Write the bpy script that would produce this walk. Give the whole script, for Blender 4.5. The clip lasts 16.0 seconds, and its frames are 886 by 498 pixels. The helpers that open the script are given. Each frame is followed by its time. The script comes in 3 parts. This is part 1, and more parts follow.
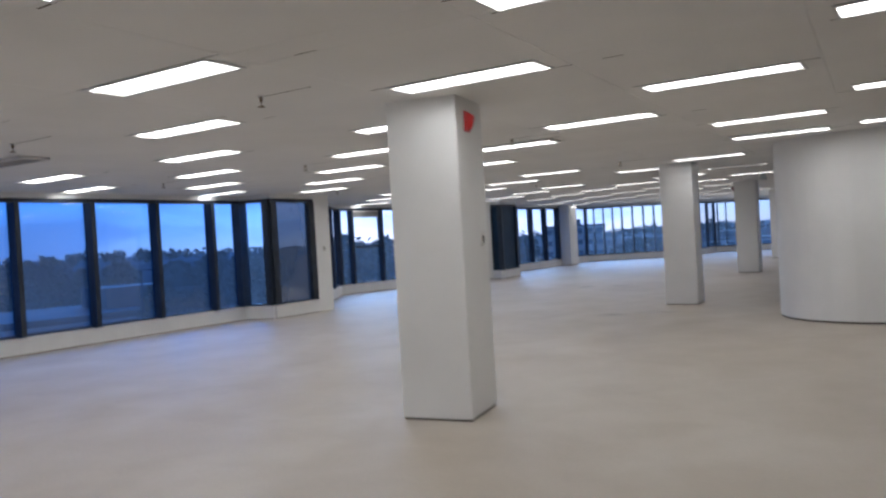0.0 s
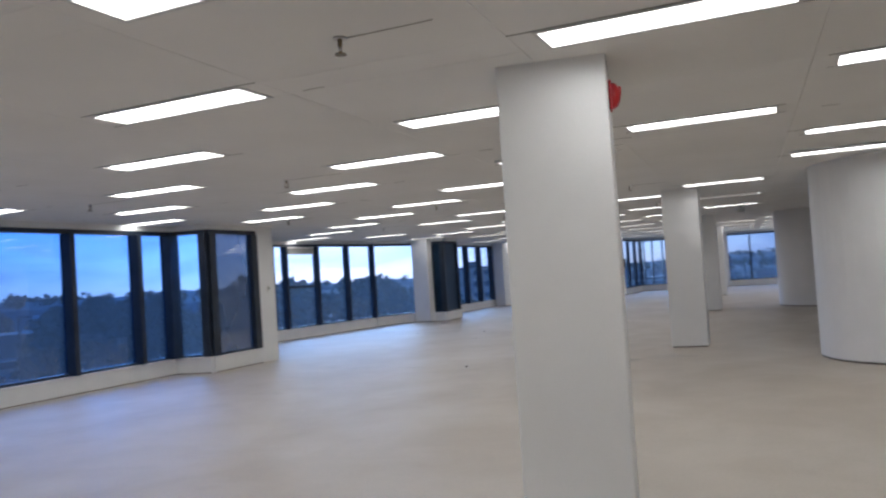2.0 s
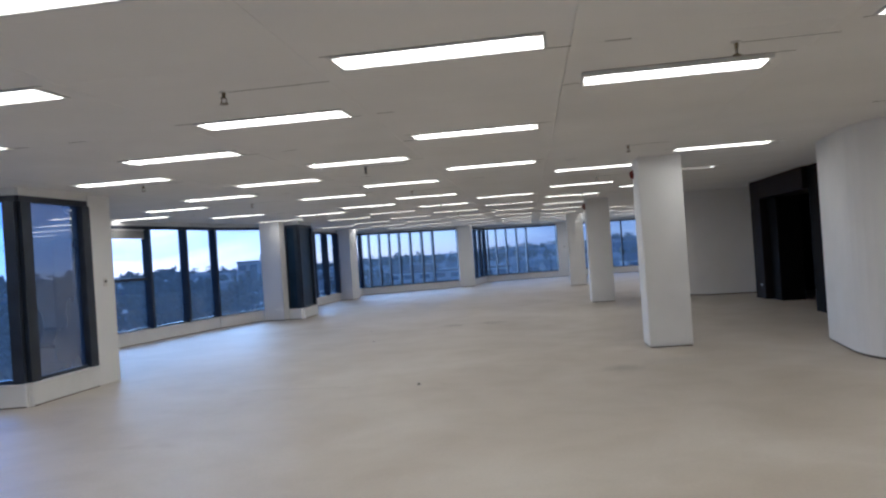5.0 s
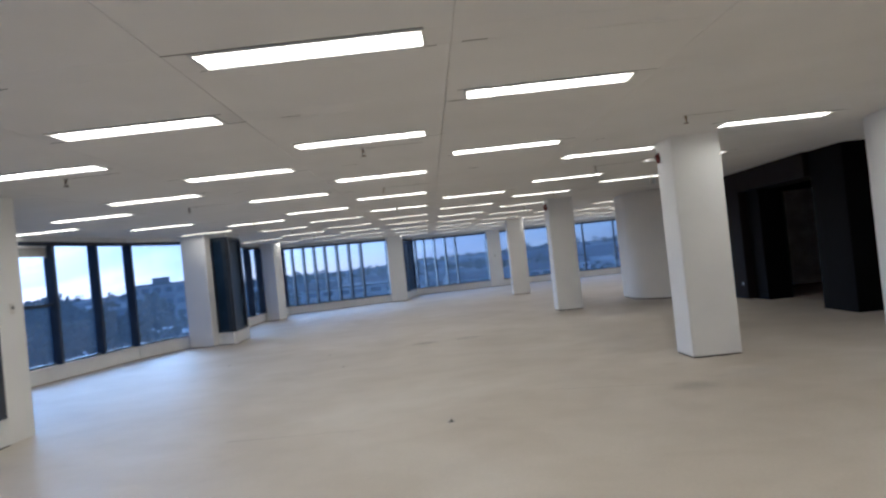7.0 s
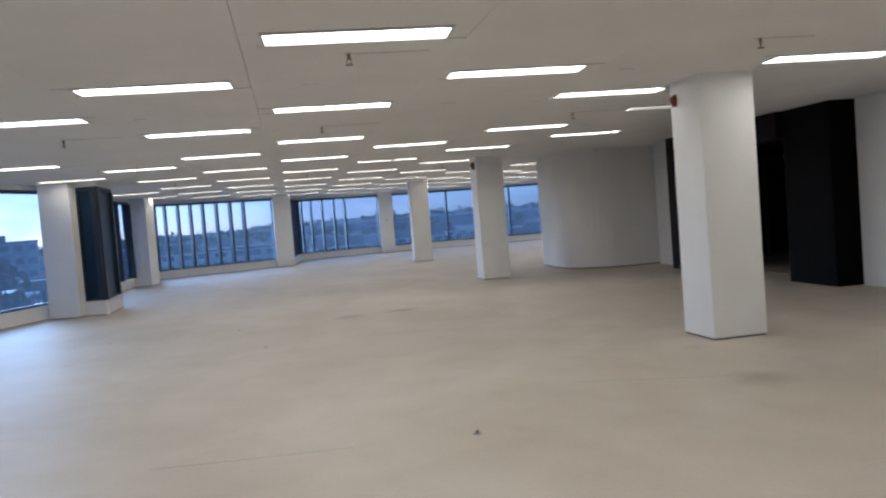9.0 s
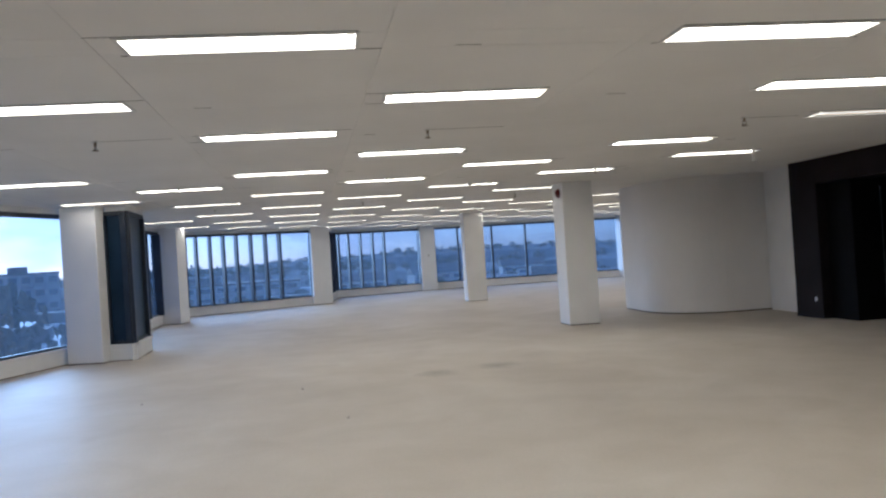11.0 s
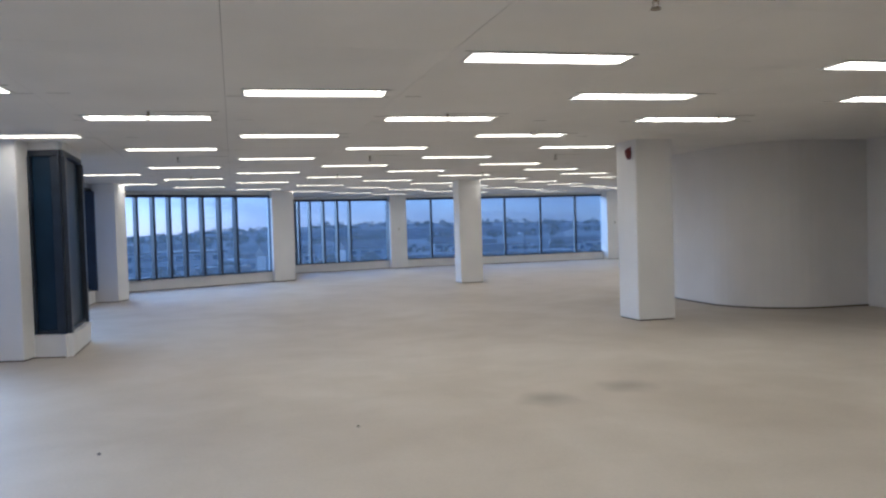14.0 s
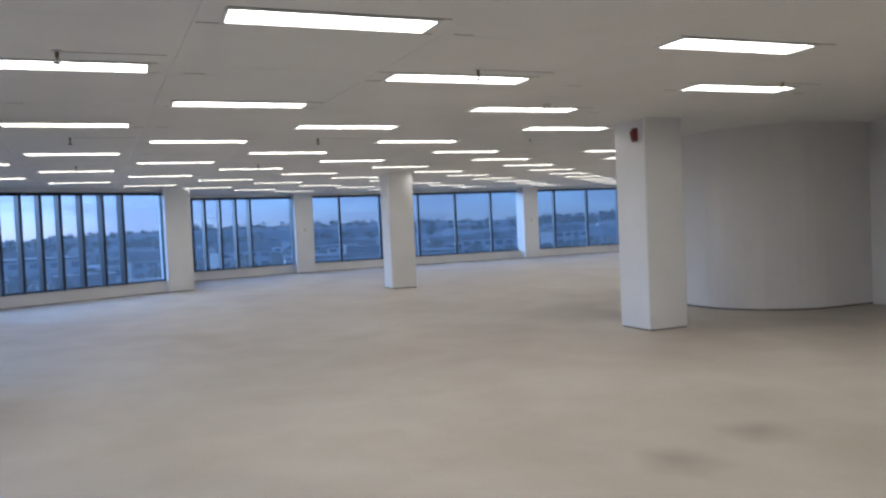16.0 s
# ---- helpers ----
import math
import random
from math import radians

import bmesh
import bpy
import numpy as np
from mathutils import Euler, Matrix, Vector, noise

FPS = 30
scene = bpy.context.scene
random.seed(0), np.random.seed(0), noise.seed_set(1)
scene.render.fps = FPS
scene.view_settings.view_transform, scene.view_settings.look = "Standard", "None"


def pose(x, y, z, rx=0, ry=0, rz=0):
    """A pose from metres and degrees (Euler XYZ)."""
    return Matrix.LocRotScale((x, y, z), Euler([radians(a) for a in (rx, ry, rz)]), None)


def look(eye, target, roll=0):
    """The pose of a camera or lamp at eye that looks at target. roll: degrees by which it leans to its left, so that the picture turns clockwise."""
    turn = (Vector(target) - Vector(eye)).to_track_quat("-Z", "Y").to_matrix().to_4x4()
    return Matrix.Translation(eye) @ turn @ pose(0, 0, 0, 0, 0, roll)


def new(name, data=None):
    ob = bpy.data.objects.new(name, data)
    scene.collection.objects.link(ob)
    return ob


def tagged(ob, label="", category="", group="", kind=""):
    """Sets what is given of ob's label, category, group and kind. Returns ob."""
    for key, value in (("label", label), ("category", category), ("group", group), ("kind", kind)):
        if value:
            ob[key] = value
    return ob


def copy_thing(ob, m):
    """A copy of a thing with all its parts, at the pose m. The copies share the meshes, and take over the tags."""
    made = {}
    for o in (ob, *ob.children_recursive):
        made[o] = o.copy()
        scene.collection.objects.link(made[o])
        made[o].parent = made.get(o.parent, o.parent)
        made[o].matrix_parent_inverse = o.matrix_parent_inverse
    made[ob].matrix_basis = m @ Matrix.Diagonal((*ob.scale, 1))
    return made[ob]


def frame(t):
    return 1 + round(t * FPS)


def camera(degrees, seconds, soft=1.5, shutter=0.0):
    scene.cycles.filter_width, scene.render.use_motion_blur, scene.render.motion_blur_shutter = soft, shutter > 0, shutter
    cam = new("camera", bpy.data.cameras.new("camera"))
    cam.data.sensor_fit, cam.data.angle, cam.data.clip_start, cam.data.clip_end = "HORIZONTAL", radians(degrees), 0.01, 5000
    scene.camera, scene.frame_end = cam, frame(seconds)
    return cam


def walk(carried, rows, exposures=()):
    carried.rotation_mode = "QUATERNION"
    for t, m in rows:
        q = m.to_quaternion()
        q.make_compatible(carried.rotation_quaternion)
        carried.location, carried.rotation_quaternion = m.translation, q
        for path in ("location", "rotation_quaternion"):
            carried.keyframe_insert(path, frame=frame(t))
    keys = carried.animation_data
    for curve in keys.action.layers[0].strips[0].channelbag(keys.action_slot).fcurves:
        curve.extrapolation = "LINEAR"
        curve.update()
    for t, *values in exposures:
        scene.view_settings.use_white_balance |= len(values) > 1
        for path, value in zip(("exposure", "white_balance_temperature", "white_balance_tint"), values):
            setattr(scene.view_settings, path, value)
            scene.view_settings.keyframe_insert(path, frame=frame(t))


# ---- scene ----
cam = camera(59.75, 16.0, soft=2.3, shutter=0.4)
walk(cam, [
    (0.0, pose(-0.200, -5.035, 1.526, 89.21, 3.32, 32.43)),
    (0.5, pose(-0.808, -4.772, 1.514, 92.21, 4.50, 33.37)),
    (1.0, pose(-1.444, -4.583, 1.507, 92.82, 4.74, 26.85)),
    (1.5, pose(-2.032, -4.250, 1.512, 90.62, 5.44, 28.68)),
    (2.0, pose(-2.561, -3.973, 1.503, 91.90, 3.69, 24.55)),
    (2.5, pose(-3.075, -3.620, 1.477, 88.49, 6.52, 20.25)),
    (3.0, pose(-3.597, -3.220, 1.497, 91.79, 3.07, 21.30)),
    (3.5, pose(-4.156, -2.795, 1.519, 90.53, 6.82, 12.78)),
    (4.0, pose(-4.643, -2.331, 1.531, 90.64, 4.20, 13.14)),
    (6.5, pose(-6.862, -0.178, 1.507, 89.86, 5.04, 3.28)),
    (7.0, pose(-7.166, 0.321, 1.493, 90.83, 5.93, 1.83)),
    (7.5, pose(-7.479, 0.772, 1.492, 92.51, 6.37, -5.05)),
    (8.0, pose(-7.793, 1.314, 1.492, 89.11, 4.17, -6.62)),
    (8.5, pose(-8.076, 1.883, 1.482, 88.54, 0.94, -3.73)),
    (9.0, pose(-8.326, 2.407, 1.484, 87.47, 4.43, -8.29)),
    (11.5, pose(-9.369, 5.454, 1.510, 90.65, 3.56, -6.85)),
    (12.0, pose(-9.570, 6.043, 1.494, 89.21, 2.97, -8.80)),
    (12.5, pose(-9.738, 6.620, 1.483, 90.21, 3.34, -6.75)),
    (13.0, pose(-9.953, 7.202, 1.461, 90.36, 3.56, -8.45)),
    (13.5, pose(-10.153, 7.726, 1.472, 88.07, 4.89, -11.96)),
    (14.0, pose(-10.365, 8.351, 1.493, 88.34, 1.75, -12.31)),
    (14.5, pose(-10.622, 8.901, 1.501, 86.06, 3.18, -13.73)),
    (15.0, pose(-10.749, 9.583, 1.532, 88.48, 2.21, -12.54)),
    (15.5, pose(-10.973, 10.141, 1.493, 86.03, 3.36, -19.65)),
    (16.0, pose(-11.101, 10.782, 1.496, 88.03, 2.55, -21.59)),
], [(0.0, -0.03, 4310, 9), (4.0, -0.03, 4310, 8), (7.5, 0.17, 4420, 6), (12.0, 0.32, 4470, 6), (16.0, 0.33, 4430, 6)])

# ---- light ----
world = bpy.data.worlds.new("dusk_sky")
scene.world = world
world.use_nodes = True
wn = world.node_tree.nodes
sky = wn.new("ShaderNodeTexSky")
sky.sky_type = "NISHITA"
sky.sun_disc = False
sky.sun_elevation = radians(17)
sky.sun_rotation = radians(-32)
sky.dust_density = 0.8
sky.ozone_density = 6.0
wn["Background"].inputs["Strength"].default_value = 0.145
# broken cloud: the sky's own colour, greyed and lifted where the cloud is thick
wl = world.node_tree.links
way = wn.new("ShaderNodeTexCoord")
flat = wn.new("ShaderNodeMapping")
flat.inputs["Scale"].default_value = (1.0, 1.0, 4.5)
puff = wn.new("ShaderNodeTexNoise")
puff.inputs["Scale"].default_value, puff.inputs["Detail"].default_value, puff.inputs["Distortion"].default_value = 4.5, 7, 0.6
cover = wn.new("ShaderNodeMapRange")
cover.inputs["From Min"].default_value, cover.inputs["From Max"].default_value = 0.42, 0.60
cover.inputs["To Max"].default_value = 0.85
cloud = wn.new("ShaderNodeHueSaturation")
cloud.inputs["Saturation"].default_value, cloud.inputs["Value"].default_value = 0.30, 0.60
veil = wn.new("ShaderNodeMix")
veil.data_type = "RGBA"
haze = wn.new("ShaderNodeMix")
haze.data_type, haze.blend_type = "RGBA", "MULTIPLY"
haze.inputs["Factor"].default_value = 1.0
haze.inputs["B"].default_value = (0.565, 0.582, 0.79, 1)
wl.new(way.outputs["Generated"], flat.inputs[0])
wl.new(flat.outputs[0], puff.inputs["Vector"])
wl.new(puff.outputs["Fac"], cover.inputs["Value"])
wl.new(cover.outputs[0], veil.inputs["Factor"])
wl.new(sky.outputs[0], cloud.inputs["Color"])
wl.new(sky.outputs[0], veil.inputs["A"])
wl.new(cloud.outputs[0], veil.inputs["B"])
wl.new(veil.outputs["Result"], haze.inputs["A"])
wl.new(haze.outputs["Result"], wn["Background"].inputs["Color"])
sun = new("sun", bpy.data.lights.new("sun", "SUN"))
sun.data.energy = 2.0
sun.data.angle = radians(40)
sun.data.color = (0.80, 0.90, 1.0)
sun.matrix_basis = look((-53, 84, 36), (0, 0, 0))
LAMP = 9.9

H = 2.70          # floor to ceiling
SILL, HEAD = 0.29, 2.53
GROUND = -13.0


# ---- materials ----
def nodes_of(name, rough=0.6, metal=0.0):
    m = bpy.data.materials.new(name)
    m.use_nodes = True
    nt = m.node_tree
    b = nt.nodes["Principled BSDF"]
    b.inputs["Roughness"].default_value = rough
    b.inputs["Metallic"].default_value = metal
    return m, nt, b


def surface(name, dark, light, scale=6.0, fine=60.0, rough=0.6, bump=0.05, metal=0.0, stretch=(1, 1, 1), object_random=0.0):
    """Two scales of noise between two colours, with a fine relief."""
    m, nt, b = nodes_of(name, rough, metal)
    n = nt.nodes
    co = n.new("ShaderNodeTexCoord")
    mp = n.new("ShaderNodeMapping")
    mp.inputs["Scale"].default_value = stretch
    nt.links.new(co.outputs["Object"], mp.inputs[0])
    big = n.new("ShaderNodeTexNoise")
    big.inputs["Scale"].default_value, big.inputs["Detail"].default_value = scale, 4
    small = n.new("ShaderNodeTexNoise")
    small.inputs["Scale"].default_value, small.inputs["Detail"].default_value = fine, 3
    for t in (big, small):
        nt.links.new(mp.outputs[0], t.inputs["Vector"])
    mix = n.new("ShaderNodeMath")
    mix.operation = "MULTIPLY_ADD"
    mix.inputs[1].default_value = 0.3
    nt.links.new(small.outputs["Fac"], mix.inputs[0])
    scaled = n.new("ShaderNodeMath")
    scaled.operation = "MULTIPLY"
    scaled.inputs[1].default_value = 0.7
    nt.links.new(big.outputs["Fac"], scaled.inputs[0])
    nt.links.new(scaled.outputs[0], mix.inputs[2])
    last = mix.outputs[0]
    if object_random:
        info = n.new("ShaderNodeObjectInfo")
        add = n.new("ShaderNodeMath")
        add.operation = "MULTIPLY_ADD"
        add.inputs[1].default_value = object_random
        nt.links.new(info.outputs["Random"], add.inputs[0])
        nt.links.new(last, add.inputs[2])
        last = add.outputs[0]
    ramp = n.new("ShaderNodeValToRGB")
    ramp.color_ramp.elements[0].position, ramp.color_ramp.elements[1].position = 0.3, 0.7
    ramp.color_ramp.elements[0].color, ramp.color_ramp.elements[1].color = (*dark, 1), (*light, 1)
    nt.links.new(last, ramp.inputs[0])
    nt.links.new(ramp.outputs[0], b.inputs["Base Color"])
    if bump:
        bp = n.new("ShaderNodeBump")
        bp.inputs["Strength"].default_value, bp.inputs["Distance"].default_value = bump, 0.01
        nt.links.new(small.outputs["Fac"], bp.inputs["Height"])
        nt.links.new(bp.outputs[0], b.inputs["Normal"])
    return m


def concrete_floor():
    """Ground-down screed: pale patches, glue ghosts and a few darker stains."""
    m, nt, b = nodes_of("bare_screed", 0.62)
    n = nt.nodes
    co = n.new("ShaderNodeTexCoord")

    def noise_at(scale, detail, stretch=(1, 1, 1), distort=0.0):
        mp = n.new("ShaderNodeMapping")
        mp.inputs["Scale"].default_value = stretch
        t = n.new("ShaderNodeTexNoise")
        t.inputs["Scale"].default_value, t.inputs["Detail"].default_value = scale, detail
        t.inputs["Distortion"].default_value = distort
        nt.links.new(co.outputs["Object"], mp.inputs[0])
        nt.links.new(mp.outputs[0], t.inputs["Vector"])
        return t.outputs["Fac"]

    def ramped(src, stops):
        r = n.new("ShaderNodeValToRGB")
        e = r.color_ramp.elements
        e[0].position, e[0].color = stops[0][0], (*stops[0][1], 1)
        e[1].position, e[1].color = stops[-1][0], (*stops[-1][1], 1)
        for p, c in stops[1:-1]:
            e.new(p).color = (*c, 1)
        nt.links.new(src, r.inputs[0])
        return r.outputs[0]

    def times(a, c, fac=1.0):
        x = n.new("ShaderNodeMix")
        x.data_type, x.blend_type = "RGBA", "MULTIPLY"
        x.inputs["Factor"].default_value = fac
        nt.links.new(a, x.inputs["A"])
        nt.links.new(c, x.inputs["B"])
        return x.outputs["Result"]

    patches = ramped(noise_at(0.55, 5, (1, 0.7, 1), 0.6), [(0.32, (0.45, 0.405, 0.33)), (0.5, (0.495, 0.45, 0.375)), (0.68, (0.54, 0.50, 0.43))])
    grains = ramped(noise_at(38, 3), [(0.3, (0.96, 0.96, 0.96)), (0.7, (1.02, 1.02, 1.02))])
    trowel = ramped(noise_at(1.5, 6, (0.9, 1, 1), 0.5), [(0.36, (0.925, 0.92, 0.905)), (0.60, (1, 1, 1))])
    stains = ramped(noise_at(0.9, 2, (1, 1, 1), 0.3), [(0.70, (1, 1, 1)), (0.80, (0.84, 0.82, 0.79))])
    c = times(times(times(patches, trowel), grains), stains)
    nt.links.new(c, b.inputs["Base Color"])
    bp = n.new("ShaderNodeBump")
    bp.inputs["Strength"].default_value, bp.inputs["Distance"].default_value = 0.05, 0.01
    nt.links.new(noise_at(14, 6), bp.inputs["Height"])
    nt.links.new(bp.outputs[0], b.inputs["Normal"])
    rr = n.new("ShaderNodeMapRange")
    rr.inputs["To Min"].default_value, rr.inputs["To Max"].default_value = 0.45, 0.68
    nt.links.new(noise_at(1.5, 4), rr.inputs["Value"])
    nt.links.new(rr.outputs[0], b.inputs["Roughness"])
    return m


def glass(name, tint, gloss=1.5):
    m = bpy.data.materials.new(name)
    m.use_nodes = True
    nt = m.node_tree
    n = nt.nodes
    n.remove(n["Principled BSDF"])
    tr = n.new("ShaderNodeBsdfTransparent")
    tr.inputs[0].default_value = (*tint, 1)
    gl = n.new("ShaderNodeBsdfGlossy")
    gl.inputs["Roughness"].default_value = 0.01
    fr = n.new("ShaderNodeFresnel")
    fr.inputs["IOR"].default_value = gloss
    mx = n.new("ShaderNodeMixShader")
    # Translucent share puts the outdoor haze and glare into the pane as a film.
    film = n.new("ShaderNodeBsdfTranslucent")
    film.inputs[0].default_value = (0.7, 0.8, 0.9, 1)
    veil_noise = n.new("ShaderNodeTexNoise")
    veil_noise.inputs["Scale"].default_value, veil_noise.inputs["Detail"].default_value = 1.3, 4
    amount = n.new("ShaderNodeMapRange")
    amount.inputs["To Min"].default_value, amount.inputs["To Max"].default_value = 0.10, 0.20
    nt.links.new(veil_noise.outputs["Fac"], amount.inputs["Value"])
    veiled = n.new("ShaderNodeMixShader")
    nt.links.new(amount.outputs[0], veiled.inputs[0])
    nt.links.new(tr.outputs[0], veiled.inputs[1])
    nt.links.new(film.outputs[0], veiled.inputs[2])
    nt.links.new(fr.outputs[0], mx.inputs[0])
    nt.links.new(veiled.outputs[0], mx.inputs[1])
    nt.links.new(gl.outputs[0], mx.inputs[2])
    nt.links.new(mx.outputs[0], n["Material Output"].inputs[0])
    return m


def clear(name, tint):
    """The outer skin of a pane, which only tints."""
    m = bpy.data.materials.new(name)
    m.use_nodes = True
    n = m.node_tree.nodes
    n.remove(n["Principled BSDF"])
    tr = n.new("ShaderNodeBsdfTransparent")
    tr.inputs[0].default_value = (*tint, 1)
    m.node_tree.links.new(tr.outputs[0], n["Material Output"].inputs[0])
    return m


def emitter(name, colour, strength):
    """Lit acrylic lens with a fine prismatic relief."""
    m, nt, b = nodes_of(name, 0.35)
    b.inputs["Base Color"].default_value = (0.85, 0.85, 0.82, 1)
    b.inputs["Emission Color"].default_value = (*colour, 1)
    b.inputs["Emission Strength"].default_value = strength
    return m


WHITE = surface("white_emulsion", (0.74, 0.735, 0.72), (0.82, 0.815, 0.80), 1.6, 140, 0.55, 0.04)
SILLW = surface("white_sill_paint", (0.70, 0.70, 0.69), (0.80, 0.80, 0.79), 3, 90, 0.45, 0.05)
TILE = surface("mineral_ceiling_tile", (0.76, 0.745, 0.71), (0.84, 0.825, 0.795), 0.9, 160, 0.85, 0.10)
SCREED = concrete_floor()
# Dark frame paint lifted towards blue, the window glare put into its colour.
FRAME = surface("dark_frame_with_glare", (0.010, 0.016, 0.028), (0.024, 0.033, 0.052), 4, 120, 0.42, 0.03)
PANEL = surface("slate_blue_panel", (0.009, 0.022, 0.046), (0.018, 0.039, 0.076), 2, 70, 0.4, 0.03)
PANEL.node_tree.nodes["Principled BSDF"].inputs["Specular IOR Level"].default_value = 0.2
GLASS = glass("window_glass", (0.86, 0.92, 0.98))
MIRRORED = glass("dark_mirrored_glass", (0.07, 0.09, 0.13), 3.0)
TINTED = glass("blue_tinted_glass", (0.37, 0.57, 0.98), 1.7)
CLEAR = clear("outer_glass_skin", (0.99, 0.99, 0.99))
# Set darker than any real black paint, to hold the unlit lobby's darkness.
BLACK = surface("unlit_lobby_black", (0.0025, 0.0022, 0.0022), (0.005, 0.0042, 0.0042), 2, 60, 0.7, 0.05)
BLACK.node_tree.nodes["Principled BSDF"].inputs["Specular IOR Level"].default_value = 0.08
# Grey stone with its albedo raised to make up for missing lobby light.
LOBBY = surface("lobby_stone_raised", (0.50, 0.45, 0.42), (0.92, 0.86, 0.81), 2.5, 30, 0.55, 0.1)
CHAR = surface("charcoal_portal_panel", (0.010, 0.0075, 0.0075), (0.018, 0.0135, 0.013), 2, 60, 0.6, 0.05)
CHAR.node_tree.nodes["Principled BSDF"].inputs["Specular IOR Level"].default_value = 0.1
# Floor colour raised so that it bounces light onto the back panel.
LOBFLOOR = surface("lobby_floor_raised", (0.30, 0.27, 0.24), (0.40, 0.36, 0.33), 2, 40, 0.5, 0.1)
LENS = emitter("lit_troffer_lens", (1.0, 0.735, 0.455), LAMP)
LENS_END = emitter("ribbed_lens_end", (1.0, 0.735, 0.455), LAMP * 0.28)
LENS_DIM = emitter("failing_troffer_lens", (1.0, 0.70, 0.42), LAMP * 0.09)
# Lower output for the far lamps, added to darken that end of the hall.
LENS_FAR = emitter("far_troffer_lens_dimmed", (1.0, 0.72, 0.44), LAMP * 0.62)
# The white emulsion darkened and warmed: core 2's dimmer light is in it.
WHITE_SHADED = surface("white_emulsion_shaded", (0.67, 0.65, 0.615), (0.74, 0.72, 0.685), 1.2, 140, 0.6, 0.05)
ALU = surface("painted_steel_trim", (0.62, 0.61, 0.58), (0.70, 0.69, 0.66), 8, 120, 0.4, 0.02)
RED = surface("red_plastic", (0.42, 0.012, 0.012), (0.55, 0.02, 0.018), 8, 80, 0.35, 0.02)
MAROON = surface("dark_red_plastic", (0.10, 0.008, 0.008), (0.16, 0.014, 0.012), 8, 80, 0.4, 0.02)
BRASS = surface("tarnished_brass", (0.16, 0.13, 0.08), (0.26, 0.21, 0.13), 30, 200, 0.35, 0.05, 0.9)
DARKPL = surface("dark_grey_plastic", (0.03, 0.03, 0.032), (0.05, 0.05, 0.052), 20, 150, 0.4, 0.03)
PLATE = surface("off_white_plastic", (0.62, 0.60, 0.56), (0.70, 0.68, 0.64), 20, 120, 0.35, 0.02)
GREYCLOTH = surface("grey_blind_cloth", (0.20, 0.195, 0.185), (0.27, 0.265, 0.25), 5, 300, 0.8, 0.05)
SIGN = surface("pale_sign_face", (0.70, 0.76, 0.78), (0.80, 0.85, 0.86), 10, 60, 0.3, 0.0)
SEAL = surface("dark_floor_joint", (0.07, 0.06, 0.05), (0.16, 0.145, 0.125), 10, 60, 0.8, 0.1)
SOIL = surface("dark_filler_stain", (0.22, 0.205, 0.18), (0.34, 0.315, 0.28), 5, 40, 0.7, 0.1)
ASPHALT = surface("asphalt", (0.04, 0.042, 0.045), (0.065, 0.066, 0.068), 0.2, 4, 0.85, 0.1)
GRASS = surface("dull_winter_grass", (0.12, 0.10, 0.075), (0.31, 0.27, 0.21), 0.03, 0.4, 0.9, 0.1)
LEAF = surface("dark_foliage", (0.06, 0.065, 0.045), (0.12, 0.12, 0.085), 0.8, 6, 0.8, 0.1, 0.0, (1, 1, 1), 0.25)
BARK = surface("bark", (0.06, 0.05, 0.04), (0.12, 0.10, 0.08), 3, 20, 0.9, 0.2)
CLAD = surface("brown_precast_cladding", (0.17, 0.11, 0.07), (0.24, 0.16, 0.105), 0.6, 12, 0.8, 0.1)
BRICK = surface("pale_render", (0.34, 0.33, 0.31), (0.50, 0.49, 0.46), 0.3, 8, 0.8, 0.05)
PALEROOF = surface("pale_sheet_roofing", (0.42, 0.43, 0.44), (0.56, 0.57, 0.58), 0.2, 5, 0.6, 0.05)
ROOF = surface("grey_roofing", (0.11, 0.105, 0.10), (0.19, 0.18, 0.17), 0.2, 5, 0.8, 0.05)
FARGLASS = surface("dark_far_window", (0.07, 0.085, 0.11), (0.13, 0.15, 0.19), 0.5, 5, 0.15, 0.0)
# Ridge colour made paler and greyer: the distance haze is painted in.
HILL = surface("hazed_ridge", (0.11, 0.125, 0.125), (0.28, 0.285, 0.29), 0.02, 0.12, 0.95, 0.0)
CARS = [surface("car_paint_" + n, c, tuple(min(1, v * 1.2) for v in c), 2, 30, 0.25, 0.0) for n, c in
        (("silver", (0.45, 0.46, 0.48)), ("white", (0.7, 0.7, 0.7)), ("dark", (0.03, 0.03, 0.04)), ("red", (0.3, 0.03, 0.03)))]
RUBBER = surface("tyre_rubber", (0.012, 0.012, 0.012), (0.02, 0.02, 0.02), 10, 60, 0.8, 0.05)


# ---- mesh helpers ----
def box(bm, x0, y0, z0, x1, y1, z1, m=None, bevel=0.0):
    """An upright box, turned by m, with its edges eased."""
    mat = Matrix.Translation(((x0 + x1) / 2, (y0 + y1) / 2, (z0 + z1) / 2)) @ Matrix.Diagonal((x1 - x0, y1 - y0, z1 - z0, 1))
    r = bmesh.ops.create_cube(bm, size=1, matrix=(m @ mat) if m else mat)
    if bevel:
        es = list({e for v in r["verts"] for e in v.link_edges})
        bmesh.ops.bevel(bm, geom=es, offset=bevel, segments=2, affect="EDGES", profile=0.5)
    return bm


def cyl(bm, r0, r1, z0, z1, x=0, y=0, seg=16, m=None):
    mat = Matrix.Translation((x, y, (z0 + z1) / 2))
    bmesh.ops.create_cone(bm, cap_ends=True, segments=seg, radius1=r0, radius2=r1, depth=z1 - z0, matrix=(m @ mat) if m else mat)
    return bm


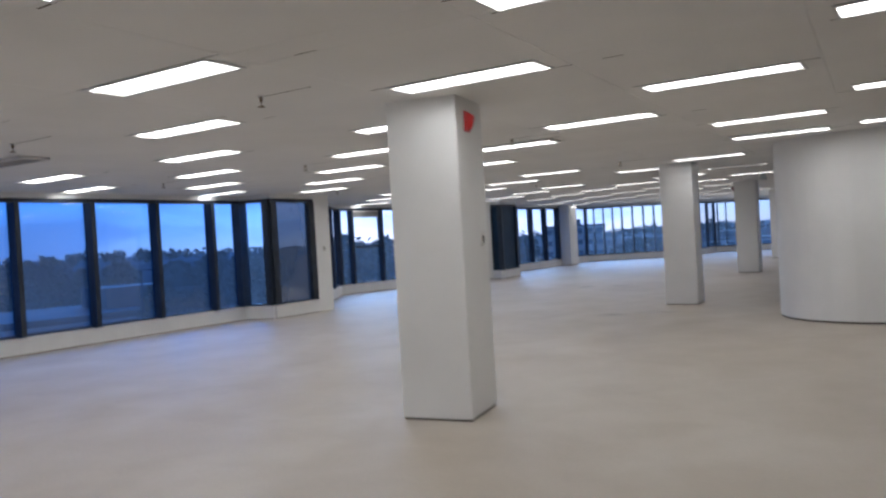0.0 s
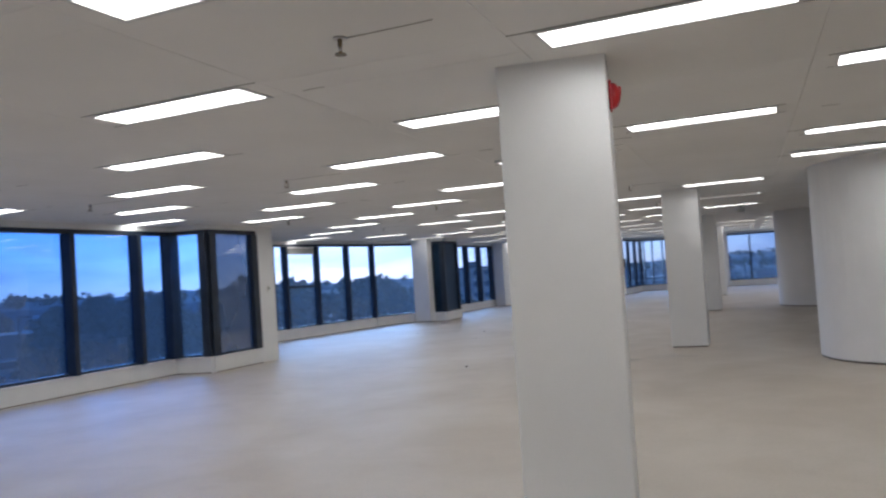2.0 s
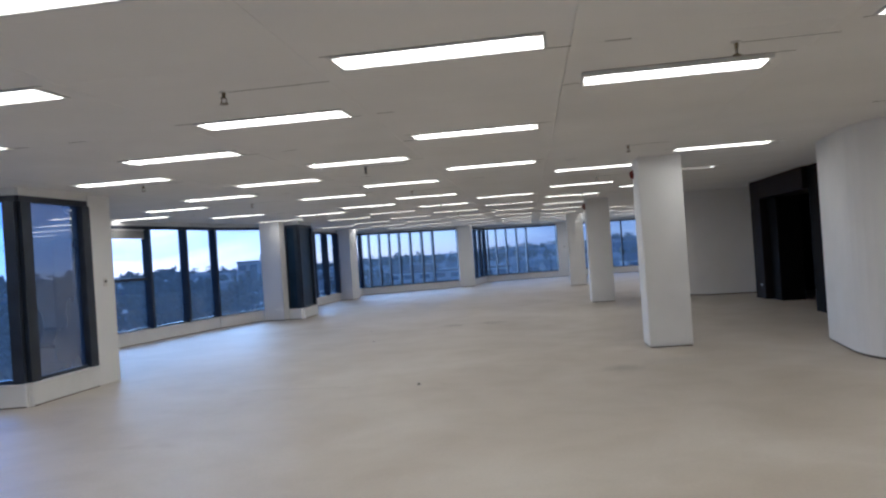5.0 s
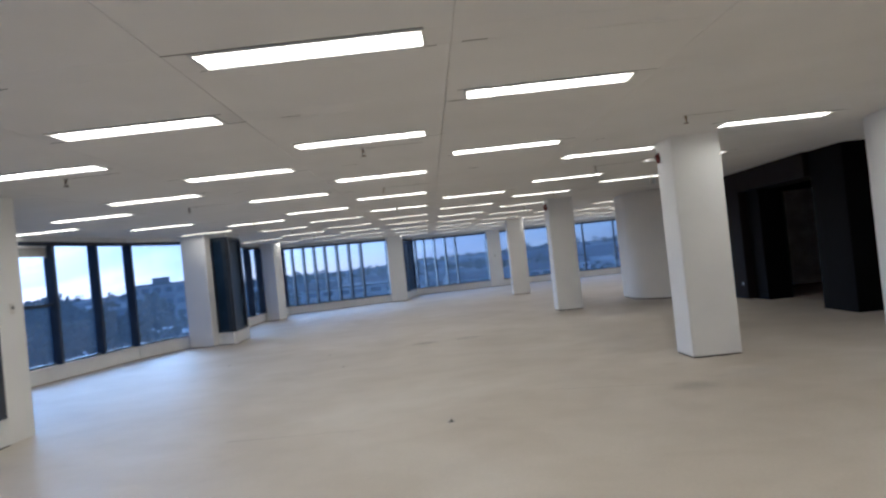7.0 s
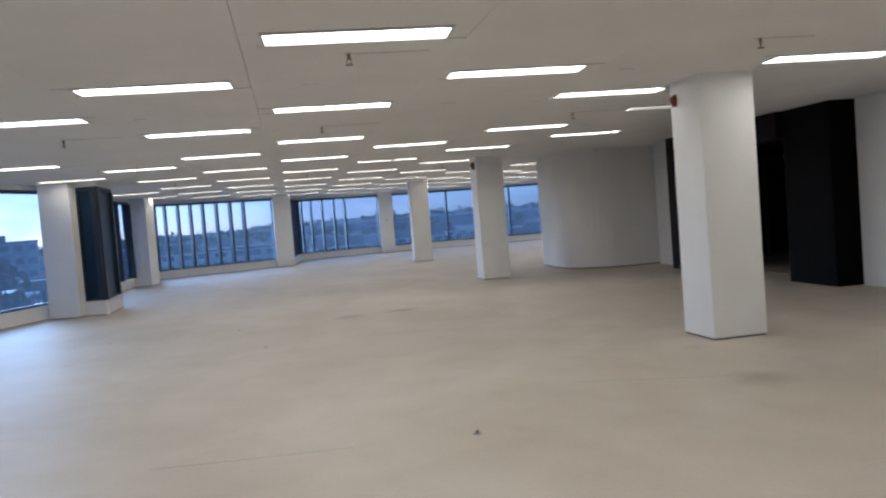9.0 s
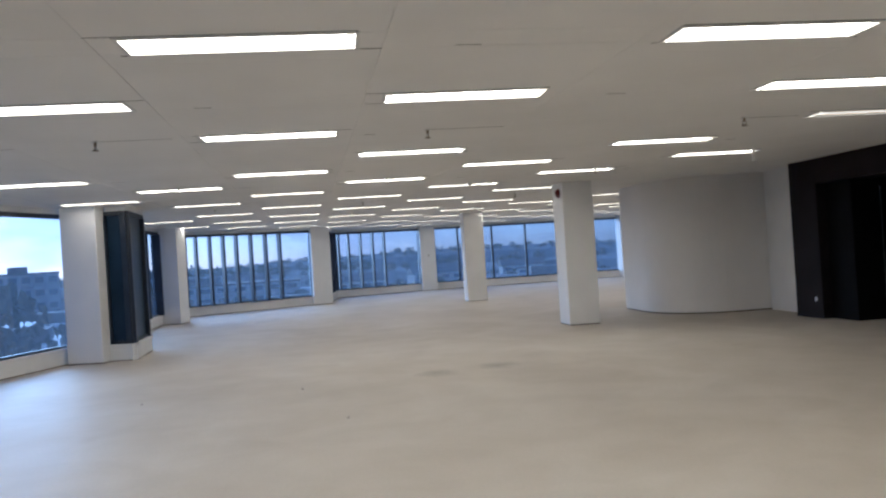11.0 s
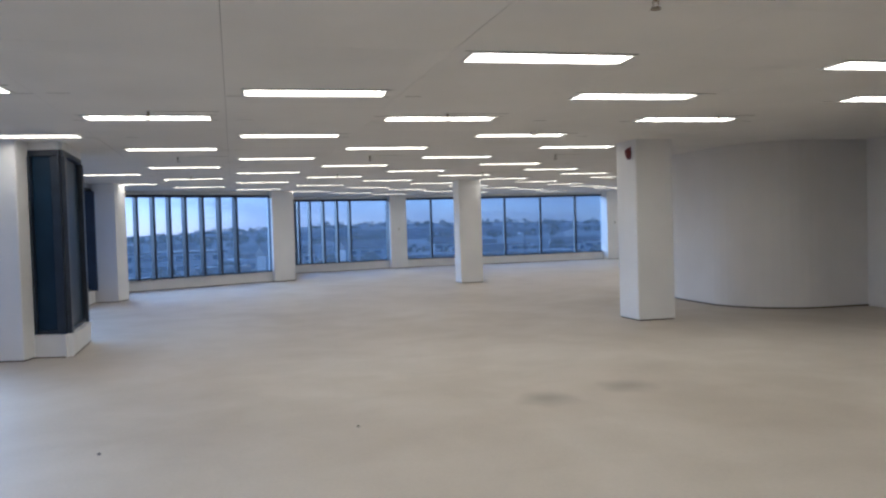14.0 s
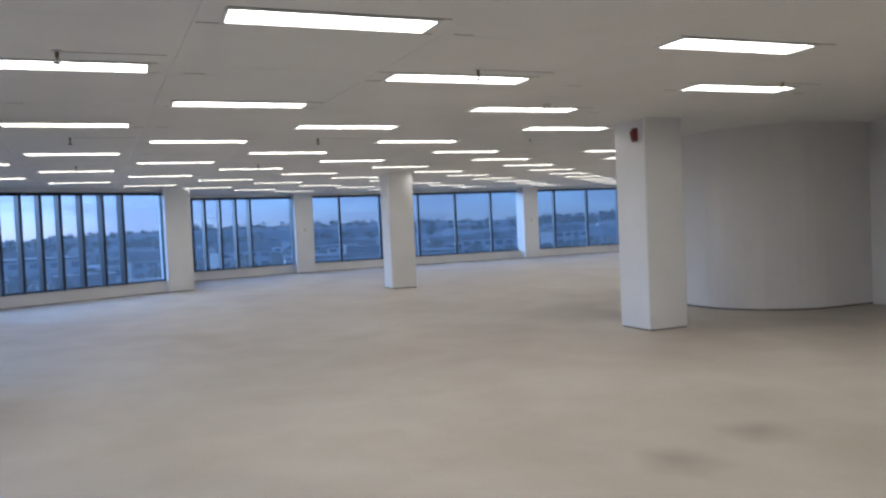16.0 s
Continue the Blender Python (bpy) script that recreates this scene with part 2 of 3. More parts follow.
def prism(bm, pts, z0, z1):
    """A solid over a closed plan."""
    low = [bm.verts.new((x, y, z0)) for x, y in pts]
    high = [bm.verts.new((x, y, z1)) for x, y in pts]
    n = len(pts)
    bm.faces.new(low[::-1])
    bm.faces.new(high)
    for i in range(n):
        bm.faces.new((low[i], low[(i + 1) % n], high[(i + 1) % n], high[i]))
    bmesh.ops.recalc_face_normals(bm, faces=bm.faces[:])
    return bm


def mesh_of(name, bm, material, smooth=False):
    me = bpy.data.meshes.new(name)
    bm.to_mesh(me)
    bm.free()
    me.materials.append(material)
    if smooth:
        for p in me.polygons:
            p.use_smooth = True
    return me


def part(name, bm, material, parent, label="", smooth=False):
    ob = new(name, mesh_of(name, bm, material, smooth))
    ob.parent = parent
    if label:
        tagged(ob, label)
    return ob


def thing(name, bm, material, label, category, kind="", group="", smooth=False):
    return tagged(new(name, mesh_of(name, bm, material, smooth)), label, category, group, kind)


def along(p, q):
    """A frame with its x axis from p to q and its y axis to the right-hand side's back (outwards)."""
    a = math.atan2(q[1] - p[1], q[0] - p[0])
    return Matrix.Translation((p[0], p[1], 0)) @ Matrix.Rotation(a, 4, "Z"), math.hypot(q[0] - p[0], q[1] - p[1])


def inside(p, poly):
    x, y = p
    hit = False
    for (x0, y0), (x1, y1) in zip(poly, poly[1:] + poly[:1]):
        if (y0 > y) != (y1 > y) and x < (x1 - x0) * (y - y0) / (y1 - y0) + x0:
            hit = not hit
    return hit


def edge_gap(p, poly):
    """Distance from p to the outline."""
    best = 99.0
    for (x0, y0), (x1, y1) in zip(poly, poly[1:] + poly[:1]):
        dx, dy = x1 - x0, y1 - y0
        t = max(0, min(1, ((p[0] - x0) * dx + (p[1] - y0) * dy) / max(1e-9, dx * dx + dy * dy)))
        best = min(best, math.hypot(p[0] - x0 - t * dx, p[1] - y0 - t * dy))
    return best


def rounded(x0, y0, x1, y1, r, seg=14):
    """A plan with its two western corners rounded."""
    pts = [(x1, y0), (x0 + r, y0)]
    pts += [(x0 + r - r * math.sin(a), y0 + r - r * math.cos(a)) for a in [math.pi / 2 * k / seg for k in range(1, seg + 1)]]
    pts += [(x0 + r - r * math.cos(a), y1 - r + r * math.sin(a)) for a in [math.pi / 2 * k / seg for k in range(seg + 1)]]
    return pts + [(x1, y1)]


# ---- plan ----
SOUTH, EAST = -9.0, 11.0
FACADE = [(-12.98, SOUTH), (-12.98, 6.84), (-12.26, 7.02), (-12.28, 8.96), (-12.75, 8.96), (-15.245, 12.75), (-14.659, 17.20), (-14.05, 19.05), (-14.05, 19.35), (-13.42, 19.35),
          (-13.42, 18.92), (-12.95, 18.82), (-13.06, 20.25), (-14.36, 20.25), (-14.46, 27.35), (-14.36, 30.2), (-10.45, 32.25),
          (-9.95, 32.4), (-9.72, 36.1), (-6.2, 37.1), (2.6, 37.3), (EAST, 37.5)]
FOOT = FACADE + [(EAST, SOUTH)]
CORE_A = [(x + (0.08 * (y - 9.4) if x < 0 else 0), y) for x, y in rounded(-2.24, 7.06, EAST - 0.3, 11.0, 1.45)]
CORE_B = rounded(-3.05, 19.1, EAST - 0.3, 22.6, 1.3)
LOBBY_PLAN = [(-3.0, 10.0), (EAST, 10.0), (EAST, 19.2), (-3.0, 19.2)]


def wide(poly, d):
    """The outline pushed outwards."""
    n, out = len(poly), []
    for i in range(n):
        (ax, ay), (bx, by), (cx, cy) = poly[i - 1], poly[i], poly[(i + 1) % n]
        l1, l2 = math.hypot(bx - ax, by - ay), math.hypot(cx - bx, cy - by)
        n1, n2 = (-(by - ay) / l1, (bx - ax) / l1), (-(cy - by) / l2, (cx - bx) / l2)
        s = 1 + n1[0] * n2[0] + n1[1] * n2[1]
        out.append((bx + d * (n1[0] + n2[0]) / max(s, 0.3), by + d * (n1[1] + n2[1]) / max(s, 0.3)))
    return out


OUT = wide(FOOT, 0.12)
thing("floor", prism(bmesh.new(), OUT, -0.30, 0.0), SCREED, "bare pale screed floor with patches and stains", "floor", "structure")
# Unseen slab, added over the whole plan to block skylight from above.
thing("roof_slab", prism(bmesh.new(), OUT, H + 0.10, H + 0.5), CLAD, "unseen slab above the ceiling that keeps the sky out", "slab", "structure")

# ceiling of five-foot modules: a wide tile and a narrow strip each, with open joints
SX, SY, KX, KY = 1.5316, 1.5427, 0.0332, -0.0784


def site(i, j):
    return (i * SX + KY * j, j * SY + KX * i)


cm = bmesh.new()
RIM = wide(FOOT, 0.06)
DROPPED = [(-1.9, 6.3), (-4.82, 4.05)]
LIGHTS = []
JT = 0.0011
OFF = {(-7, 9), (-4, 8), (-3, 5), (-2, 4), (-8, 14), (-2, 14), (-1, 5), (-3, 3), (-6, 0), (-2, 12)}
FAILING = {(-2, 8)}


def tile(i0, i1, j0, j1):
    """One ceiling piece between module lines, following the grid's slight skew."""
    i0, i1, j0, j1 = i0 + JT, i1 - JT, j0 + JT, j1 - JT
    low = [site(i0, j0), site(i1, j0), site(i1, j1), site(i0, j1)]
    whole = inside(site((i0 + i1) / 2, (j0 + j1) / 2), RIM)
    if edge_gap(site((i0 + i1) / 2, (j0 + j1) / 2), RIM) < 0.5 * math.dist(low[0], low[2]):
        # cut along the window wall in small pieces, as a fitter trims an edge tile
        nu, nv = math.ceil((i1 - i0) * SX / 0.08), math.ceil((j1 - j0) * SY / 0.08)
        net = {}
        for u in range(nu):
            for v in range(nv):
                if inside(site(i0 + (i1 - i0) * (u + 0.5) / nu, j0 + (j1 - j0) * (v + 0.5) / nv), RIM):
                    quad = []
                    for k in ((u, v), (u, v + 1), (u + 1, v + 1), (u + 1, v)):
                        if k not in net:
                            net[k] = cm.verts.new((*site(i0 + (i1 - i0) * k[0] / nu, j0 + (j1 - j0) * k[1] / nv), H))
                        quad.append(net[k])
                    cm.faces.new(quad)
        return
    if not whole:
        return
    a = [cm.verts.new((x, y, H)) for x, y in low]
    c = [cm.verts.new((x, y, H + 0.03)) for x, y in low]
    cm.faces.new(a[::-1])
    cm.faces.new(c)
    for k in range(4):
        cm.faces.new((a[k], a[(k + 1) % 4], c[(k + 1) % 4], c[k]))


SW, LW = 0.1, 0.402
SHIFT = {(-8, 2): 0.09, (-8, 4): 0.095}
for i in range(-14, 11):
    for j in range(-9, 27):
        x, y = site(i, j)
        if not (inside((x, y), OUT) or edge_gap((x, y), OUT) < 1.2):
            continue
        tile(i - 0.5, i + 0.5, j + SW, j + 1 - SW)
        if (i + j) % 2 == 0 and (i, j) not in OFF and inside((x, y), FOOT) and edge_gap((x, y), FOOT) > 0.39 and not any(
                inside((x, y), c) or edge_gap((x, y), c) < 0.35 for c in (CORE_A, CORE_B)) and not inside((x, y), LOBBY_PLAN) and not (x > 1.0 and y < 6.8):
            g = SHIFT.get((i, j), 0.0)
            LIGHTS.append((x + g * SX, y, "failing" if (i, j) in FAILING else "aged" if y > 17 else ""))
            tile(i - 0.5, i - LW + g, j - SW, j + SW)
            tile(i + LW + g, i + 0.5, j - SW, j + SW)
        else:
            tile(i - 0.5, i + 0.5, j - SW, j + SW)
ceiling = thing("ceiling", cm, TILE, "suspended ceiling of off-white mineral tiles with open joints", "ceiling", "structure")
# Dark sheet stands in for the void's shade, seen through the open joints.
thing("ceiling_void", prism(bmesh.new(), OUT, H + 0.06, H + 0.095), DARKPL, "dark sheet standing for the shade above the ceiling tiles", "ceiling", "structure")


# ---- walls ----
def plain_wall(name, p, q, thick, material=None, label="plain white plastered wall"):
    m, l = along(p, q)
    return thing(name, box(bmesh.new(), 0, 0, 0, l, thick, H + 0.05, m), material or WHITE, label, "wall", "structure")


plain_wall("wall_south", (EAST, SOUTH), (-12.98, SOUTH), 0.15)
plain_wall("wall_east", (EAST, 37.5), (EAST, SOUTH), 0.15)


def window_run(name, p, q, stops, label, mull=0.055, deep=0.10, transom=None, first=True, last=True, pane_mat=None, sill=True, post=0.0, tint=None):
    """A run of glazing from p to q with the room on its right-hand side: low upstand wall, sill, dark mullions, a pane between each two, head and bulkhead."""
    m, l = along(p, q)
    run = tagged(new(name), label, "window", "", "structure")
    if sill:
        b = box(bmesh.new(), 0, -0.06, 0, l, 0.10, SILL - 0.03, m)
        part("upstand", b, SILLW, run, "low white upstand wall under the glass")
        part("floor_gap", box(bmesh.new(), 0.01, -0.063, 0, l - 0.01, -0.02, 0.014, m), SEAL, run, "dark joint under the upstand")
        part("sill", box(bmesh.new(), 0, -0.085, SILL - 0.03, l, 0.10, SILL, m, 0.006), SILLW, run, "white sill board")
    part("bulkhead", box(bmesh.new(), 0, -0.02, HEAD + 0.075, l, 0.12, H + 0.04, m), SILLW, run)
    part("head_frame", box(bmesh.new(), 0, -0.03, HEAD, l, 0.09, HEAD + 0.072, m, 0.006), FRAME, run)
    part("bottom_frame", box(bmesh.new(), 0, -0.015, SILL + 0.002, l, 0.07, SILL + 0.045, m, 0.005), FRAME, run)
    cuts = ([0.0] if first else []) + list(stops) + ([l] if last else [])
    for k, s in enumerate(cuts):
        a = mull if 0 < k < len(cuts) - 1 or not post else post
        x = min(max(s, a / 2), l - a / 2)
        part("mullion", box(bmesh.new(), x - a / 2, -deep, SILL + 0.003, x + a / 2, 0.08, HEAD - 0.002, m, 0.006), FRAME, run)
    ends = [0.0] + list(stops) + [l]
    for s, e in zip(ends, ends[1:]):
        if e - s < 0.12:
            continue
        g = part("pane", box(bmesh.new(), s + 0.02, 0.020, SILL + 0.03, e - 0.02, 0.032, HEAD + 0.01, m), pane_mat or tint or GLASS, run)
        g.visible_shadow = bool(tint or pane_mat)
        if not pane_mat:
            g.data.materials.append(CLEAR)
            front = m.to_3x3() @ Vector((0, -1, 0))
            for f in g.data.polygons:
                f.material_index = 0 if f.normal.dot(front) > 0.9 else 1
    if transom:
        s, e, z = transom
        part("transom", box(bmesh.new(), s + mull / 2, -0.05, z - 0.03, e - mull / 2, 0.06, z + 0.03, m, 0.006), FRAME, run)
    return run


def steps(start, pitch, l):
    out, s = [], start
    while s < l - 0.2:
        if s > 0.2:
            out.append(s)
        s += pitch
    return out


# west front, from the south
window_run("window_1", (-12.98, SOUTH), (-12.98, 6.84), steps(0.02, 1.36, 15.74), "long run of dark-framed windows with low white upstand", 0.09, 0.16, post=0.16, tint=TINTED)
window_run("window_2", (-12.98, 6.84), (-12.26, 7.02), [], "narrow dark-framed corner window pane", 0.09, 0.09, post=0.14, tint=TINTED)
window_run("window_3", (-12.26, 7.02), (-12.28, 8.42), [], "dark-framed glass corner of a recess", 0.09, 0.06, post=0.18, tint=MIRRORED)
NOTCH = bmesh.new()
prism(NOTCH, [(-12.25, 8.425), (-12.25, 8.95), (-12.75, 8.95), (-12.75, 8.78), (-12.5, 8.78), (-12.5, 8.425)], 0, H + 0.03)
thing("wall_pier", NOTCH, WHITE, "white end of a wall beside the glazed recess", "wall", "structure")
thing("pier_cladding", box(bmesh.new(), -12.75, 8.73, -0.2, -12.36, 8.775, H + 0.05), CLAD, "brown precast cladding in the outer recess", "cladding", "structure")
window_run("window_14", (-12.75, 8.96), (-15.245, 12.75), [1.5, 3.0], "dark-framed side windows of a saw-tooth bay", 0.06, 0.08)
window_run("window_4", (-15.245, 12.75), (-14.659, 17.20), [0.56, 1.84, 3.19], "run of dark-framed windows with one divided pane", 0.085, 0.12, transom=(0.56, 1.84, 1.42))
window_run("window_15", (-14.654, 17.24), (-14.08, 19.03), [], "dark-framed angled pane beside a white column", 0.06, 0.08, first=False, last=False)
window_run("window_5", (-13.42, 18.92), (-12.95, 18.82), [], "narrow slate-blue panel beside a white column", 0.08, 0.05, post=0.11, pane_mat=PANEL)

window_run("window_6", (-12.95, 18.82), (-13.06, 20.25), [], "slate-blue infill panels in dark frames on a white upstand", 0.09, 0.05, post=0.12, pane_mat=PANEL)
plain_wall("wall_recess_1", (-14.05, 19.352), (-13.44, 19.352), 0.10, PANEL, "dark slate cladding in the outer recess")
plain_wall("wall_recess_2", (-13.10, 20.254), (-14.36, 20.254), -0.10, WHITE, "short white return wall beside the recess")
window_run("window_7", (-14.36, 20.26), (-14.46, 27.35), steps(1.05, 1.4, 7.0), "run of dark-framed windows with low white upstand", 0.09, 0.16)
window_run("window_8", (-14.46, 27.36), (-14.36, 30.2), [1.4], "dark-framed side windows of a saw-tooth bay", 0.06, 0.08)
window_run("window_9", (-14.36, 30.2), (-10.45, 32.25), [0.38, 0.83, 1.27, 1.71, 2.21, 2.72, 3.22], "saw-tooth bay window with closely set dark mullions", 0.06, 0.20)
window_run("window_10", (-9.95, 32.42), (-9.72, 36.1), [1.25, 2.5], "dark-framed side windows of a saw-tooth bay", 0.06, 0.08)
window_run("window_11", (-9.72, 36.1), (-6.2, 37.1), [0.17, 0.58, 1.08, 1.6, 2.09], "saw-tooth bay window with closely set dark mullions", 0.06, 0.20)
window_run("window_12", (-6.2, 37.1), (2.6, 37.3), steps(1.65, 1.47, 8.8), "long run of dark-framed windows on the far front", 0.07, 0.08)
window_run("window_13", (2.6, 37.3), (EAST, 37.5), steps(1.5, 1.5, 8.4), "long run of dark-framed windows on the far front", 0.07, 0.08)


# ---- columns ----
def column(x, y, w, d, turn, label):
    """A square plastered column with eased corners, its dark shadow gap and scuffed foot."""
    m = pose(x, y, 0, 0, 0, turn)
    c = tagged(new("column"), label, "column", "columns of the hall", "structure")
    part("shaft", box(bmesh.new(), -w / 2, -d / 2, 0.016, w / 2, d / 2, H + 0.02, m, 0.012), WHITE, c)
    part("foot", box(bmesh.new(), -w / 2 + 0.012, -d / 2 + 0.012, 0, w / 2 - 0.012, d / 2 - 0.012, 0.018, m), SEAL, c, "dark gap at the column's foot")
    return c


for x, y, t in ((-4.30, 10.03, 3), (-4.84, 19.2, 2), (-5.36, 28.2, 1), (-3.2, -8.2, 5)):
    column(x, y, 0.60, 0.60, t, "free-standing white plastered column")
column(-3.825, 0.65, 0.635, 0.635, 10, "free-standing white plastered column with a red alarm")
for x, y, w, d, t in ((-13.65, 18.98, 0.64, 0.64, -12), (-14.08, 27.4, 0.52, 0.60, -12), (-10.18, 32.35, 0.66, 0.62, 15), (-5.88, 37.0, 0.62, 0.60, 2), (2.8, 37.1, 0.62, 0.60, 2)):
    column(x, y, w, d, t, "white plastered column standing against the window wall")


# ---- cores and lobby ----
def core(name, plan, label, paint):
    c = tagged(new(name), label, "wall", "", "structure")
    w = part("wall_face", prism(bmesh.new(), plan, 0.028, H + 0.02), paint, c, smooth=False)
    part("shadow_gap", prism(bmesh.new(), wide(plan, 0.012), 0, 0.03), SEAL, c, "dark uneven joint along the foot")
    return c


core("wall_core_1", CORE_A[::-1], "white plastered core wall with rounded ends", WHITE)
core("wall_core_2", CORE_B[::-1], "white core wall with a rounded corner, shade in its paint", WHITE_SHADED)
thing("wall_lobby_south", prism(bmesh.new(), [(-0.75, 11.0), (-0.75, 12.6), (-0.45, 12.6), (-0.45, 11.0)], 0, H + 0.02), WHITE, "short white wall beside the dark lobby", "wall", "structure")
thing("wall_lobby_north", prism(bmesh.new(), [(-0.98, 17.66), (-0.98, 19.1), (-0.70, 19.1), (-0.70, 17.66)], 0, H + 0.02), WHITE, "short white return wall beside the dark lobby", "wall", "structure")
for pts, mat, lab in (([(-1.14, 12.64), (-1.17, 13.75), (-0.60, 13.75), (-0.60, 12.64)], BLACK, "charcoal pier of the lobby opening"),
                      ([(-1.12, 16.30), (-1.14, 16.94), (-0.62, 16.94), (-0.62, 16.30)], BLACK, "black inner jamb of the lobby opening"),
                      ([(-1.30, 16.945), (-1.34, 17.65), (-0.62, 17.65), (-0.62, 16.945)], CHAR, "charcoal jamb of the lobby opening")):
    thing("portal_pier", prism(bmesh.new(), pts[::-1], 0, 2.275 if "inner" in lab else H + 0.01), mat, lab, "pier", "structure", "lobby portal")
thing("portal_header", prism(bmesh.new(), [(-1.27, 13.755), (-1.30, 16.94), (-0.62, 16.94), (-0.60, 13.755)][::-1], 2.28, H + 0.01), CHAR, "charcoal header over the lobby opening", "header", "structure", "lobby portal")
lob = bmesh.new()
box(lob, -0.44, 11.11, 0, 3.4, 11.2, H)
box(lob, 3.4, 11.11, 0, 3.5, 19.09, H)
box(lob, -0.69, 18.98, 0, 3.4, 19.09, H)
thing("wall_lobby", lob, BLACK, "lobby walls, black with the unlit darkness in their colour", "wall", "structure")
thing("lobby_ceiling", box(bmesh.new(), -0.59, 11.21, H - 0.2, 3.39, 18.97, H - 0.12), BLACK, "lobby ceiling, black with the unlit darkness in its colour", "ceiling", "structure")
thing("lobby_floor", box(bmesh.new(), -0.58, 11.21, 0.0, 3.39, 18.97, 0.006), LOBFLOOR, "floor of the unlit lobby, colour raised to bounce light", "floor", "structure")
thing("lobby_panel", box(bmesh.new(), 0.35, 18.90, 0.05, 1.35, 18.975, 2.3, None, 0.01), LOBBY, "grey stone panel on the lobby's back wall, colour raised for missing light", "wall panel", "structure")
dr = tagged(new("lift_door"), "closed dark lift door in the unlit lobby", "lift door")
part("frame", box(bmesh.new(), 1.55, 18.92, 0.006, 2.75, 18.976, 2.25, None, 0.01), DARKPL, dr)
for k in (0, 1):
    part("leaf", box(bmesh.new(), 1.63 + 0.52 * k, 18.90, 0.01, 2.145 + 0.52 * k, 18.925, 2.15, None, 0.006), BLACK, dr)


# ---- ceiling lights ----
def troffer():
    """A recessed lamp: pressed frame, lit prismatic lens with ribbed ends."""
    t = tagged(new("ceiling_light"), "lit recessed fluorescent troffer with a prismatic lens", "ceiling light", "ceiling troffers")
    fb = bmesh.new()
    for a in ((-0.628, -0.172, 0.628, -0.140), (-0.628, 0.140, 0.628, 0.172), (-0.628, -0.140, -0.606, 0.140), (0.606, -0.140, 0.628, 0.140)):
        box(fb, a[0], a[1], -0.009, a[2], a[3], 0.022, None, 0.002)
    part("frame", fb, ALU, t)
    lb = bmesh.new()
    n = 10
    rows = []
    for k in range(n + 1):
        y = -0.140 + 0.280 * k / n
        z = 0.016 - 0.010 * math.sin(math.pi * k / n)
        rows.append((lb.verts.new((-0.606, y, z)), lb.verts.new((0.606, y, z))))
    for a, b in zip(rows, rows[1:]):
        lb.faces.new((a[0], b[0], b[1], a[1]))
    lens = part("lens", lb, LENS, t, "glowing ribbed acrylic lens", True)
    for s in (-1, 1):
        eb = bmesh.new()
        top = []
        for k in range(19):
            y = -0.126 + 0.014 * k
            z = -0.001 - 0.004 * (k % 2)
            top.append((eb.verts.new((s * 0.604, y, z)), eb.verts.new((s * 0.56, y, z + 0.002))))
        for a, b in zip(top, top[1:]):
            eb.faces.new((a[0], b[0], b[1], a[1]))
        part("end_ribs", eb, LENS_END, lens, "ribbed end of the lens")
    return t


base = troffer()
aged = copy_thing(base, pose(0, 0, 0))
failing = copy_thing(base, pose(0, 0, 0))
for lamp, mat, lab in ((aged, LENS_FAR, "lit recessed fluorescent troffer, output lowered to darken the far end"), (failing, LENS_DIM, "nearly dead recessed troffer with a dull lens")):
    tagged(lamp, lab, "ceiling light", "ceiling troffers")
    for c in lamp.children_recursive:
        if c.name.split(".")[0] == "lens":
            c.data = c.data.copy()
            c.data.materials[0] = mat
KINDS = {"": base, "aged": aged, "failing": failing}
first = set()
for x, y, k in LIGHTS:
    if k in first:
        copy_thing(KINDS[k], pose(x, y, H))
    else:
        KINDS[k].matrix_basis = pose(x, y, H)
        first.add(k)
for x, y in DROPPED:
    copy_thing(base, pose(x, y, H - 0.022))


def sprinkler():
    s = tagged(new("sprinkler"), "small brass pendant sprinkler head under the ceiling", "sprinkler", "ceiling sprinklers")
    part("rose", cyl(bmesh.new(), 0.036, 0.030, -0.008, 0.0, seg=20), ALU, s, smooth=False)
    body = part("body", cyl(bmesh.new(), 0.011, 0.013, -0.045, -0.007, seg=12), BRASS, s)
    ar = bmesh.new()
    box(ar, -0.020, -0.003, -0.075, -0.015, 0.003, -0.040)
    box(ar, 0.015, -0.003, -0.075, 0.020, 0.003, -0.040)
    box(ar, -0.020, -0.003, -0.079, 0.020, 0.003, -0.074)
    part("yoke", ar, BRASS, body)
    part("deflector", cyl(bmesh.new(), 0.030, 0.026, -0.086, -0.079, seg=16), BRASS, body)
    return s


sp = sprinkler()
ROWS_Y = ((-7.8, -0.86), (-7.80, 3.34), (-8.1, 8.06), (-8.34, 12.15), (-8.52, 16.4), (-8.79, 21.05), (-9.0, 25.1))
spots = [(x + dx, y + 0.04 * dx) for x, y in ROWS_Y for dx in (-3.0, 0.0, 3.28)]
sp.matrix_basis = pose(*spots[0], H)
for x, y in spots[1:]:
    copy_thing(sp, pose(x, y, H, 0, 0, random.uniform(0, 180)))


# open dark joints beside the lamps and the sprinklers
jr = random.Random(11)
jb = bmesh.new()
